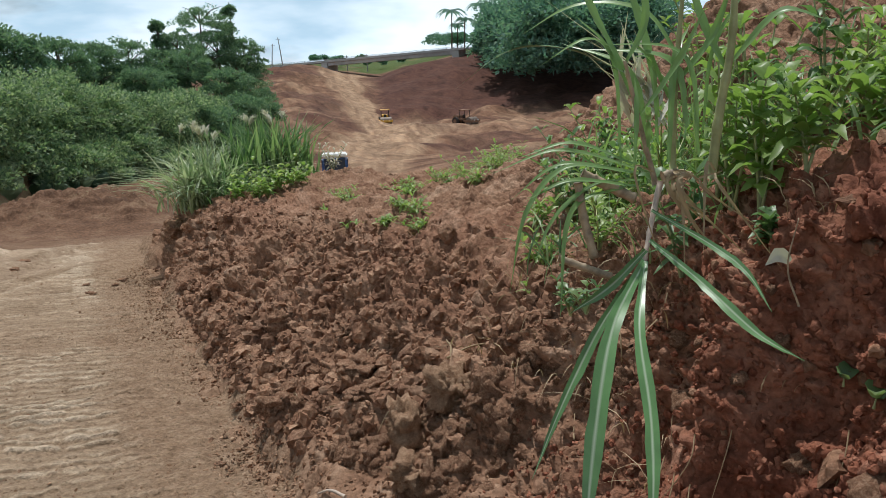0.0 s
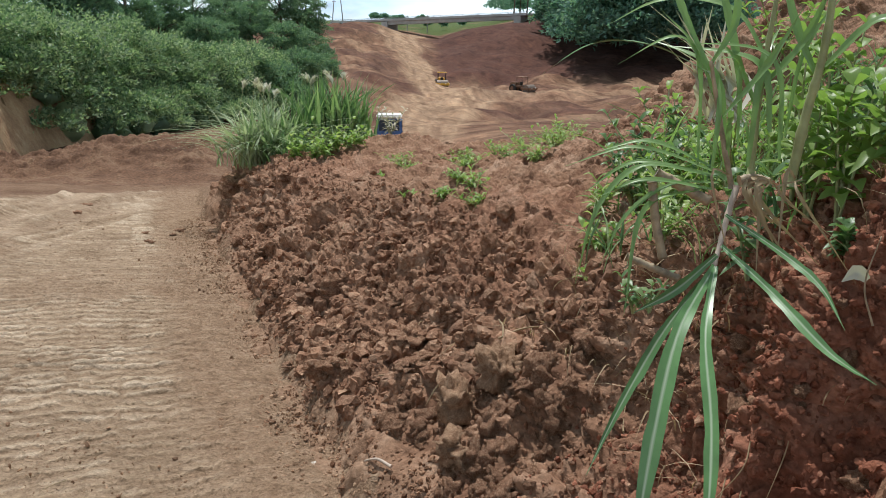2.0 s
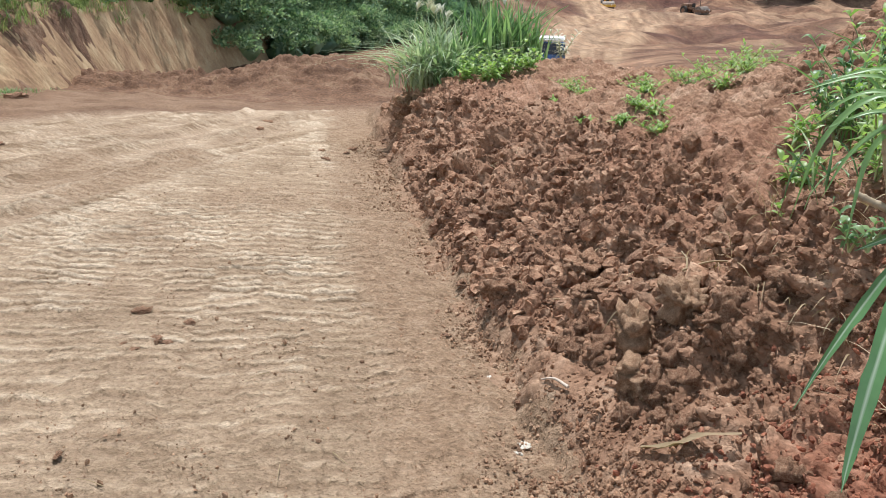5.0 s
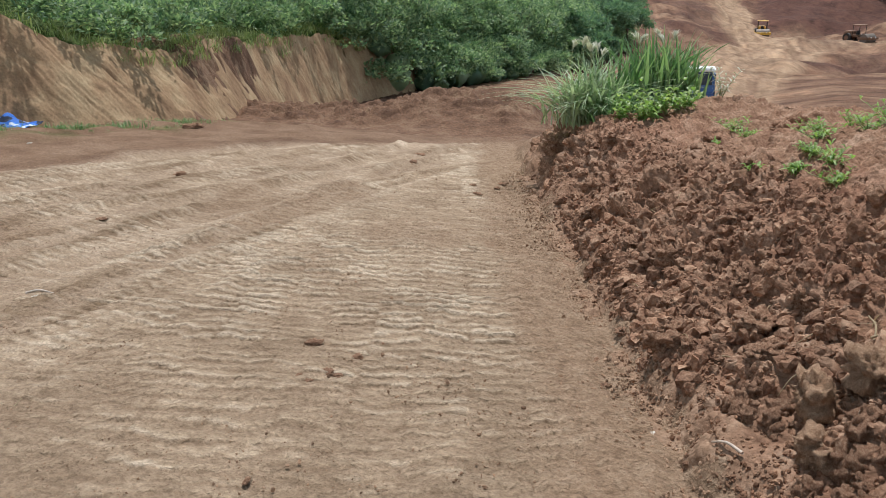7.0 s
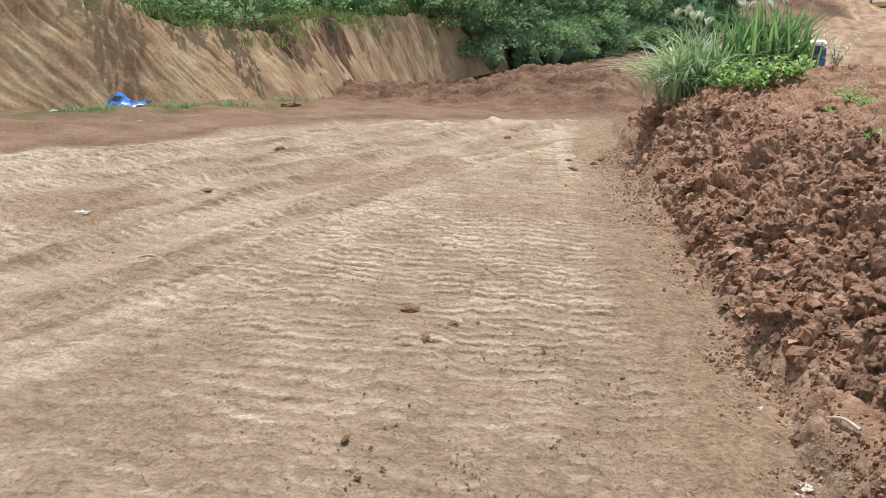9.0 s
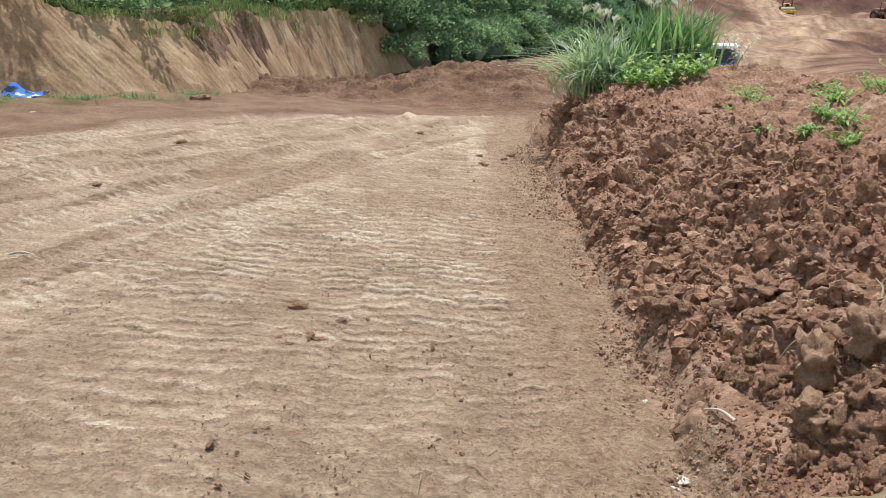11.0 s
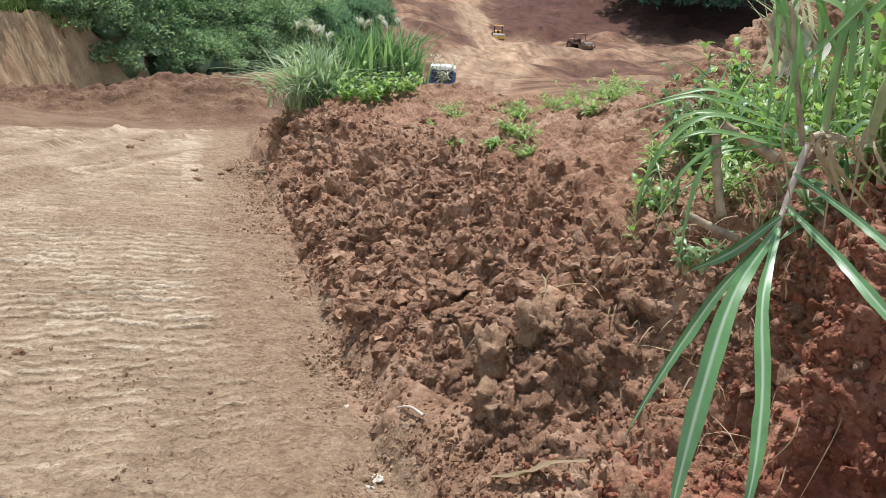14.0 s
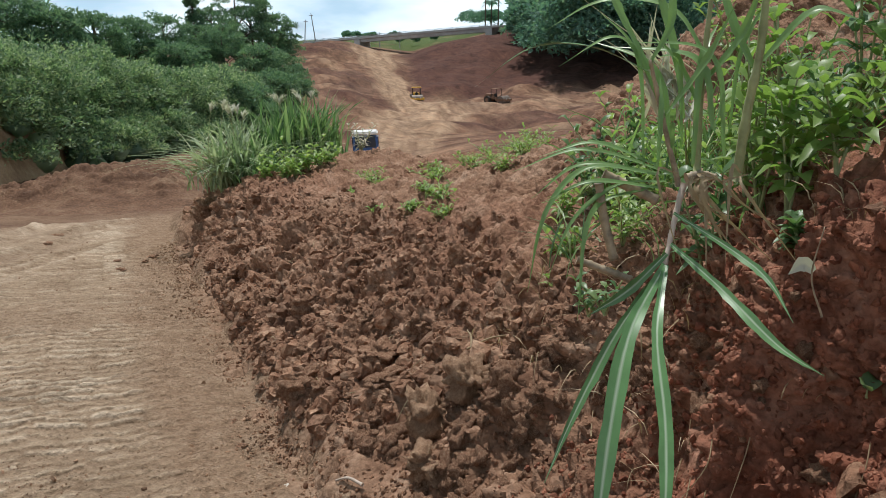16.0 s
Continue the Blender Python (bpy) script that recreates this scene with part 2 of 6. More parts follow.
def soil(name, dark, mid, light, fine=60, lump=9, rough=0.95, strength=0.7, dist=0.02, island=False, dusty=False, cells=0.6):
    m, t, b, link = nodes_of(name)
    co = t.nodes.new("ShaderNodeTexCoord").outputs["Object"]
    big = noise_node(t, lump, 6, 0.65, co)
    r = ramp(t, [(0.3, dark), (0.5, mid), (0.72, light)])
    link(big.outputs["Fac"], r.inputs["Fac"])
    small = noise_node(t, fine, 4, 0.7, co)
    sr = ramp(t, [(0.3, (0.62, 0.6, 0.58)), (0.7, (1.25, 1.22, 1.2))])
    link(small.outputs["Fac"], sr.inputs["Fac"])
    col = mixed(t, "MULTIPLY", 0.75, r.outputs["Color"], sr.outputs["Color"])
    if island:
        g = t.nodes.new("ShaderNodeNewGeometry")
        ir = ramp(t, [(0.0, (0.72, 0.7, 0.7)), (1.0, (1.3, 1.28, 1.25))])
        link(g.outputs["Random Per Island"], ir.inputs["Fac"])
        col = mixed(t, "MULTIPLY", 1.0, col, ir.outputs["Color"])
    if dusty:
        # mixed towards a deeper, redder earth where the mask is set
        redder = t.nodes.new("ShaderNodeAttribute")
        redder.attribute_name = "reddened"
        wr = ramp(t, [(0.3, DEEP_RED_DARK), (0.5, DEEP_RED_MID), (0.72, DEEP_RED_LIGHT)])
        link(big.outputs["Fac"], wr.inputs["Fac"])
        col = mixed(t, "MIX", redder.outputs["Fac"], col, mixed(t, "MULTIPLY", 0.75, wr.outputs["Color"], sr.outputs["Color"]))
        at = t.nodes.new("ShaderNodeAttribute")
        at.attribute_name = "dust"
        dr = ramp(t, [(0.3, (0.21, 0.125, 0.078)), (0.5, (0.3, 0.19, 0.122)), (0.75, (0.41, 0.285, 0.195))])
        link(noise_node(t, 11.0, 5, 0.7, co).outputs["Fac"], dr.inputs["Fac"])
        col = mixed(t, "MIX", at.outputs["Fac"], col, dr.outputs["Color"])
    link(col, b.inputs["Base Color"])
    b.inputs["Roughness"].default_value = rough
    b.inputs["Specular IOR Level"].default_value = 0.2
    vo = t.nodes.new("ShaderNodeTexVoronoi")
    vo.inputs["Scale"].default_value = fine * 0.8
    wp = t.nodes.new("ShaderNodeVectorMath")
    wp.operation = "MULTIPLY_ADD"
    link(noise_node(t, fine * 0.4, 3, 0.6, co).outputs["Color"], wp.inputs[0])
    wp.inputs[1].default_value = (0.9 / fine, 0.9 / fine, 0.9 / fine)
    link(co, wp.inputs[2])
    link(wp.outputs["Vector"], vo.inputs["Vector"])
    # gaps between grains darkened in the colour, standing in for crevice shade
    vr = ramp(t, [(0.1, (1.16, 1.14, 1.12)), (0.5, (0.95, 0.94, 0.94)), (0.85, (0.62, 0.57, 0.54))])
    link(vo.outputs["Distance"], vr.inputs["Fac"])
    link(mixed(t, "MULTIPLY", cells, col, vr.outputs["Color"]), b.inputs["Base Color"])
    neg = t.nodes.new("ShaderNodeMath")
    neg.operation = "MULTIPLY"
    neg.inputs[1].default_value = -1.0
    link(vo.outputs["Distance"], neg.inputs[0])
    n0 = bump(t, neg.outputs["Value"], 0.9 * cells, 0.6 / fine, b)
    n1 = bump(t, noise_node(t, fine * 0.5, 6, 0.7, co).outputs["Fac"], strength, dist, b, n0)
    bump(t, noise_node(t, fine * 3, 3, 0.6, co).outputs["Fac"], strength * 0.6, dist * 0.3, b, n1)
    return m


RED_DARK, RED_MID, RED_LIGHT = (0.172, 0.088, 0.054), (0.3, 0.176, 0.112), (0.46, 0.315, 0.22)
DEEP_RED_DARK, DEEP_RED_MID, DEEP_RED_LIGHT = (0.145, 0.05, 0.031), (0.28, 0.112, 0.069), (0.44, 0.225, 0.152)
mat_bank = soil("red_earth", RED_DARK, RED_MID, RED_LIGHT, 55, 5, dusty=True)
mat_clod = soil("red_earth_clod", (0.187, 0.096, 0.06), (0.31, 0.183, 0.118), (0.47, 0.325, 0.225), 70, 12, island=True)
mat_deep_red_clod = soil("deep_red_clod", (0.165, 0.059, 0.037), (0.3, 0.125, 0.077), (0.45, 0.235, 0.16), 70, 12, island=True)
mat_cut = soil("cut_earth", (0.215, 0.125, 0.073), (0.34, 0.225, 0.13), (0.45, 0.34, 0.205), 22, 1.1, cells=0.12, dist=0.012)
mat_berm = soil("loose_earth", (0.1, 0.055, 0.034), (0.175, 0.1, 0.062), (0.27, 0.18, 0.115), 25, 1.6, cells=0.6)


def ground_material():
    m, t, b, link = nodes_of("ground_earth")
    co = t.nodes.new("ShaderNodeTexCoord").outputs["Object"]

    def layer(name):
        a = t.nodes.new("ShaderNodeAttribute")
        a.attribute_name = name
        return a.outputs["Fac"]
    base = noise_node(t, 1.3, 8, 0.65, co)
    r0 = ramp(t, [(0.3, (0.19, 0.112, 0.071)), (0.5, (0.28, 0.175, 0.113)), (0.7, (0.37, 0.25, 0.17))])
    link(base.outputs["Fac"], r0.inputs["Fac"])
    # trodden road: pale dust over darker earth, in short dashes across the way
    warp = t.nodes.new("ShaderNodeVectorMath")
    warp.operation = "MULTIPLY_ADD"
    link(noise_node(t, 2.0, 3, 0.5, co).outputs["Color"], warp.inputs[0])
    warp.inputs[1].default_value = (0.16, 0.1, 0.0)
    link(co, warp.inputs[2])

    grit = t.nodes.new("ShaderNodeTexVoronoi")
    grit.inputs["Scale"].default_value = 34.0
    rag = t.nodes.new("ShaderNodeVectorMath")
    rag.operation = "MULTIPLY_ADD"
    link(noise_node(t, 38.0, 4, 0.7, co).outputs["Color"], rag.inputs[0])
    rag.inputs[1].default_value = (0.05, 0.04, 0.02)
    link(warp.outputs["Vector"], rag.inputs[2])
    link(rag.outputs["Vector"], grit.inputs["Vector"])
    soft = noise_node(t, 1.0, 5, 0.65, co, (3.0, 8.0, 1.0), 0.6)
    blend = t.nodes.new("ShaderNodeMath")
    blend.operation = "MULTIPLY_ADD"
    # dark lines between tread bars: partly earth tone, partly their shadow painted in
    link(layer("tread"), blend.inputs[0])
    blend.inputs[1].default_value = 0.85
    half = t.nodes.new("ShaderNodeMath")
    half.operation = "MULTIPLY_ADD"
    link(soft.outputs["Fac"], half.inputs[0])
    half.inputs[1].default_value, half.inputs[2].default_value = 0.55, 0.02
    link(half.outputs["Value"], blend.inputs[2])
    r1 = ramp(t, [(0.2, (0.3, 0.208, 0.137)), (0.45, (0.465, 0.347, 0.24)), (0.72, (0.66, 0.535, 0.403))])
    link(blend.outputs["Value"], r1.inputs["Fac"])
    blot = noise_node(t, 1.7, 7, 0.65, co)
    rb = ramp(t, [(0.3, (0.8, 0.77, 0.74)), (0.7, (1.2, 1.2, 1.2))])
    link(blot.outputs["Fac"], rb.inputs["Fac"])
    road = mixed(t, "MULTIPLY", 0.9, r1.outputs["Color"], rb.outputs["Color"])
    road = mixed(t, "MIX", layer("loose"), road, mixed(t, "MULTIPLY", 1.0, road, (0.68, 0.64, 0.6)))
    pr = ramp(t, [(0.35, (0.46, 0.325, 0.222)), (0.65, (0.63, 0.485, 0.36))])
    link(noise_node(t, 1.0, 6, 0.65, co, (2.5, 9.0, 1.0), 0.5).outputs["Fac"], pr.inputs["Fac"])
    road = mixed(t, "MIX", layer("pale"), road, mixed(t, "MIX", 0.55, road, pr.outputs["Color"]))
    crumb = noise_node(t, 11.0, 5, 0.7, co)
    r2 = ramp(t, [(0.3, (0.25, 0.158, 0.1)), (0.5, (0.37, 0.25, 0.163)), (0.75, (0.52, 0.38, 0.265))])
    link(crumb.outputs["Fac"], r2.inputs["Fac"])
    road = mixed(t, "MIX", layer("crumbs"), road, r2.outputs["Color"])
    col = mixed(t, "MIX", layer("road"), r0.outputs["Color"], road)
    # far valley earth, with haul road and dark fill
    fn = noise_node(t, 0.16, 10, 0.72, co)
    r3 = ramp(t, [(0.38, (0.12, 0.064, 0.041)), (0.5, (0.2, 0.113, 0.072)), (0.63, (0.31, 0.195, 0.128))])
    link(fn.outputs["Fac"], r3.inputs["Fac"])
    col = mixed(t, "MIX", layer("valley"), col, r3.outputs["Color"])
    r4 = ramp(t, [(0.3, (0.075, 0.036, 0.028)), (0.7, (0.13, 0.062, 0.045))])
    link(fn.outputs["Fac"], r4.inputs["Fac"])
    col = mixed(t, "MIX", layer("fill"), col, r4.outputs["Color"])
    r5 = ramp(t, [(0.3, (0.34, 0.225, 0.14)), (0.7, (0.48, 0.34, 0.228))])
    link(noise_node(t, 0.4, 6, 0.6, co).outputs["Fac"], r5.inputs["Fac"])
    col = mixed(t, "MIX", layer("haul"), col, r5.outputs["Color"])
    vr = ramp(t, [(0.32, (0.5, 0.46, 0.44)), (0.5, (1.0, 1.0, 1.0)), (0.68, (1.45, 1.4, 1.34))])
    link(noise_node(t, 0.55, 9, 0.75, co, (1.0, 0.45, 1.0), 0.8).outputs["Fac"], vr.inputs["Fac"])
    col = mixed(t, "MULTIPLY", layer("valley"), col, vr.outputs["Color"])
    gn = noise_node(t, 3.0, 6, 0.7, co)
    r6 = ramp(t, [(0.3, (0.035, 0.06, 0.015)), (0.5, (0.08, 0.12, 0.03)), (0.7, (0.16, 0.18, 0.06))])
    link(gn.outputs["Fac"], r6.inputs["Fac"])
    col = mixed(t, "MIX", layer("green"), col, r6.outputs["Color"])
    gr = noise_node(t, 70, 4, 0.7, co)
    grr = ramp(t, [(0.3, (0.68, 0.66, 0.64)), (0.7, (1.22, 1.2, 1.18))])
    link(gr.outputs["Fac"], grr.inputs["Fac"])
    col = mixed(t, "MULTIPLY", 0.8, col, grr.outputs["Color"])
    link(col, b.inputs["Base Color"])
    b.inputs["Roughness"].default_value = 0.95
    b.inputs["Specular IOR Level"].default_value = 0.15
    # the shade in the chinks of the grit is put into the colour
    gs = ramp(t, [(0.0, (1.12, 1.1, 1.08)), (0.45, (0.95, 0.95, 0.95)), (0.8, (0.6, 0.57, 0.55))])
    link(grit.outputs["Distance"], gs.inputs["Fac"])
    link(mixed(t, "MULTIPLY", 0.5, col, gs.outputs["Color"]), b.inputs["Base Color"])
    n1 = bump(t, gr.outputs["Fac"], 1.0, 0.02, b)
    n2 = bump(t, crumb.outputs["Fac"], 0.6, 0.03, b, n1)
    inv = t.nodes.new("ShaderNodeMath")
    inv.operation = "MULTIPLY"
    inv.inputs[1].default_value = -1.0
    link(grit.outputs["Distance"], inv.inputs[0])
    bump(t, inv.outputs["Value"], 0.7, 0.016, b, n2)
    return m


mat_ground = ground_material()


# ---- mesh helpers ----
def mesh_of(name, verts, faces, mat, smooth=True, attrs=None):
    """A mesh from vertex and face arrays (faces: n x 3 or n x 4)."""
    verts, faces = np.asarray(verts, np.float32), np.asarray(faces, np.int32)
    me = bpy.data.meshes.new(name)
    n, k = faces.shape
    me.vertices.add(len(verts))
    me.vertices.foreach_set("co", verts.ravel())
    me.loops.add(n * k)
    me.loops.foreach_set("vertex_index", faces.ravel())
    me.polygons.add(n)
    me.polygons.foreach_set("loop_start", np.arange(0, n * k, k, dtype=np.int32))
    me.polygons.foreach_set("use_smooth", np.full(n, smooth))
    me.materials.append(mat)
    for key, v in (attrs or {}).items():
        me.attributes.new(key, "FLOAT", "POINT").data.foreach_set("value", np.asarray(v, np.float32).ravel())
    me.update(calc_edges=True)
    me.validate()
    return me


def grid_faces(rows, cols):
    i = np.arange(rows * cols).reshape(rows, cols)
    return np.stack([i[:-1, :-1], i[:-1, 1:], i[1:, 1:], i[1:, :-1]], -1).reshape(-1, 4)


def part(name, me, parent, label=""):
    ob = new(name, me)
    ob.parent = parent
    return tagged(ob, label) if label else ob


# ---- ground sheet: rings round the standing place, out to the horizon ----
def build_ground():
    az = np.radians(np.concatenate([np.arange(-180, -46, 3.0), np.arange(-46, 36, 0.24), np.arange(36, 62, 0.5), np.arange(62, 180.1, 3.0)]))
    rad = [0.0005]
    while rad[-1] < 2500:
        q = rad[-1]
        rad.append(q + (0.04 if q < 1.3 else max(q * q / 2000, 0.004) if q < 10 else q * q / 1300 if q < 15 else 0.021 * q + 0.012 if q < 350 else 0.06 * q))
    rad = np.array(rad)
    R, A = np.meshgrid(rad, az, indexing="ij")
    x, y = CENTRE[0] + R * np.sin(A), CENTRE[1] + R * np.cos(A)
    z = ground_z(x, y)
    u = x - foot_x(y)
    over = cut_x(y) - x
    # edge of the trodden road: the bank on one side, the bend on the other
    bend = x - np.interp(y, [-3, 3.5, 5.8, 7.3, 9.5, 12], [-8, -6.5, -4.6, -3.6, -2.2, 1.3])
    road = step(-0.25, 0.25, bend + 0.25 * fbm(x, y, 3, 31)) * step(0.25, -0.05, u) * step(13.0, 12.2, y)
    crumbs = step(-0.75, -0.45, u + 0.12 * fbm(x * 2, y * 2, 3, 44)) * 0.85 + 0.5 * step(0.25, 0.6, fbm(x * 0.7 + 3, y * 0.5, 3, 12))
    # wheel ruts and the lugs' marks
    v = x - 0.3 * y
    ruts, pale, loose = np.zeros_like(x), np.zeros_like(x), np.zeros_like(x)
    for slope, c, w, dep in ((0.3, -3.2, 0.2, 0.018), (0.3, -2.75, 0.08, 0.008), (0.3, -3.7, 0.1, 0.01), (0.7, -6.0, 0.2, 0.018), (0.7, -6.7, 0.14, 0.014), (0.7, -7.5, 0.18, 0.016),
                             (0.7, -8.7, 0.25, 0.02), (0.7, -9.5, 0.2, 0.016), (0.3, -4.6, 0.12, 0.012)):
        wob = 0.1 * vnoise(x * 0.6, y * 0.6, 3) + 0.02 * vnoise(x * 3, y * 3, 4)
        e = (x - slope * y - c + wob) / w
        ruts -= dep * np.exp(-e * e) - 0.8 * dep * np.exp(-(np.abs(e) - 1.7) ** 2 * 3)
        pale = np.maximum(pale, np.exp(-(e * 1.15) ** 4) * (0.75 + 0.25 * vnoise(x * 2, y * 1.2, 5)))
        loose = np.maximum(loose, np.exp(-(np.abs(e) - 1.9) ** 2 * 3))

    def tread(across, along, wide, pitch, seed):
        """Marks of rolled track plates: short bars across each strip, their near edge steep."""
        k = across / wide + 0.1 * vnoise(along * 1.1, across, seed)
        col = np.floor(k)
        f = along / pitch + 7 * hash2(col, col * 0, seed) + 0.5 * vnoise(across * 5, along * 2, seed + 1) + 0.28 * vnoise(across * 15, along * 9, seed + 2)
        bar, f = np.floor(f), f - np.floor(f)
        high = 0.25 + 0.75 * hash2(col, bar, seed + 3)
        return high * step(0.0, 0.2, f) * (1 - f) ** 0.8 * step(0.0, 0.1, 0.5 - np.abs(k - col - 0.5) + 0.1 * hash2(bar, col, seed + 4))

    side = step(-2.1, -2.4, v)
    bars = (1 - side) * tread(x - 0.03 * y, y, 0.26, 0.1, 60) + side * tread(v, y + 0.35 * x, 0.3, 0.095, 70)
    fade = (0.5 + 0.5 * step(-0.5, 0.5, fbm(x * 1.1 + 5, y * 0.7, 3, 9))) * (0.45 + 0.55 * step(1.4, 3.4, y)) * (1 - 0.6 * pale)
    bars = bars * fade * step(-0.15, -0.5, u - 0.1 * vnoise(x, y, 10))
    grain = 0.5 * fbm(x * 14, y * 14, 3, 4) + 0.5 * cobbles(x * 26, y * 26, 62, 0.2, 0.55, 0.5)
    flat = np.clip(crumbs, 0, 1)
    z = z + road * (ruts + 0.034 * bars + 0.016 * fbm(x * 1.3, y * 1.3, 3, 2) + 0.014 * step(-1.6, -2.3, v) * fbm((x - 0.5 * y) * 8, y * 0.7, 3, 66) + (0.013 + 0.006 * flat + 0.012 * side * loose) * grain * (1 - 0.6 * pale))
    z = z + (1 - road) * step(30, 15, R) * 0.05 * fbm(x * 1.5, y * 1.5, 4, 71)
    # under the detailed bank and berm the sheet lies a little lower
    inside = step(0.0, 0.25, u) * step(4.9, 4.5, x) * step(-2.9, -2.6, y) * step(10.4, 9.8, y)
    z = z - (0.3 + 0.9 * step(0.25, 0.7, u)) * inside
    z = z - 0.45 * step(0.05, 0.35, over) * step(1.5, 1.05, over) * step(-4, -3.5, y) * step(54, 50, y)
    azd = np.degrees(A)
    valley = step(11, 22, R)
    edge = fbm(x / 14, y / 14, 4, 13)
    # haul road climbing to the bridge, and the pushed earth beside it
    haul_az = np.interp(R, [40, 80, 120, 160, 205, 255, 300], [20.5, 21.5, 23.5, 20.9, 20.0, 19.1, 20.5])
    haul_w = np.interp(R, [40, 80, 120, 160, 205, 255, 300], [3.0, 3.0, 3.2, 2.0, 1.0, 1.3, 0.6])
    haul = step(1.15, 0.75, np.abs(azd - haul_az) / haul_w + 0.3 * edge) * step(30, 45, R) * step(320, 300, R)
    haul = np.maximum(haul, 0.55 * step(9, 5, np.abs(R - 128 + 5 * edge) ) * step(20, 22, azd) * step(36, 33, azd))
    streak = 0.5 + 0.7 * np.clip(fbm((azd - haul_az) * 3.5, R / 60, 3, 90), -1, 1)
    haul = np.clip(haul * (0.35 + 0.65 * streak), 0, 1)
    fill = step(165, 178, R + 9 * edge) * step(20.6, 22.4, azd + 0.5 * edge) * step(318, 300, R) * (1 - haul)
    scar = fbm(x / 9 + 4, y / 9, 4, 15)
    fill = np.maximum(fill, 0.75 * step(0.1, 0.5, edge + 0.5 * scar) * step(50, 80, R) * (1 - 0.8 * haul))
    haul = np.maximum(haul, 0.5 * step(0.25, 0.6, scar) * step(60, 90, R) * (1 - fill))
    green = step(0.6, 1.2, over + 0.4 * fbm(x, y, 3, 51)) * step(-30, -10, y)
    green = np.maximum(green, step(318, 332, R + 6 * edge) * (1 - haul))
    verge = step(2.2, 0.3, -over) * step(0.0, 0.4, -over) * step(7.5, 9, y) * step(15, 13, y)
    green = np.maximum(green, 0.75 * verge * step(0.0, 0.5, fbm(x * 1.5, y * 1.5, 4, 78)))
    green = np.maximum(green, step(-9, -14, y))
    n, m = x.shape
    faces = grid_faces(n, m)[:, ::-1]
    me = mesh_of("ground", np.stack([x, y, z], -1).reshape(-1, 3), faces, mat_ground,
                 attrs=dict(road=road, crumbs=np.clip(crumbs, 0, 1), valley=valley, haul=haul, fill=fill, green=green, tread=np.clip(0.95 * bars + 0.25 * step(-1.6, -2.3, v) * np.clip(fbm((x - 0.5 * y) * 8, y * 0.7, 3, 66), 0, 1) + 0.3 * cobbles(x * 9, y * 16, 64, 0.2, 0.6, 0.5) * (1 - flat), 0, 1), pale=pale * step(0.7, -0.1, crumbs), loose=loose * (0.4 + 0.6 * step(-0.3, 0.4, fbm(x * 2, y * 2, 3, 66)))))
    tagged(new("ground", me), "red-brown earthworks ground with a pale dusty haul road", "ground", kind="structure")


build_ground()


def clod_relief(x, y, big):
    """Heaped rounded clods of mixed size, crumbly all over; big: where the large clods lie."""
    wx = x + 0.022 * vnoise(x * 11, y * 11, 1) + 0.008 * vnoise(x * 34, y * 34, 51)
    wy = y + 0.022 * vnoise(x * 11, y * 11, 2) + 0.008 * vnoise(x * 34, y * 34, 52)
    a = cobbles(wx / 0.27, wy / 0.27, 3, 0.2, 0.6, 0.6) * 0.27 * big
    b = cobbles(wx / 0.125 + 7, wy / 0.125, 113, 0.25, 0.62, 0.7) * 0.125 * (0.45 + 0.55 * big)
    c = cobbles(wx / 0.058 + 3, wy / 0.058, 223, 0.3, 0.62, 0.85) * 0.058
    d = cobbles(wx / 0.027, wy / 0.027 + 4, 333, 0.3, 0.62, 0.9) * 0.027
    return np.maximum(a, b) + (1.15 - 0.3 * big) * c + (1.3 - 0.4 * big) * d


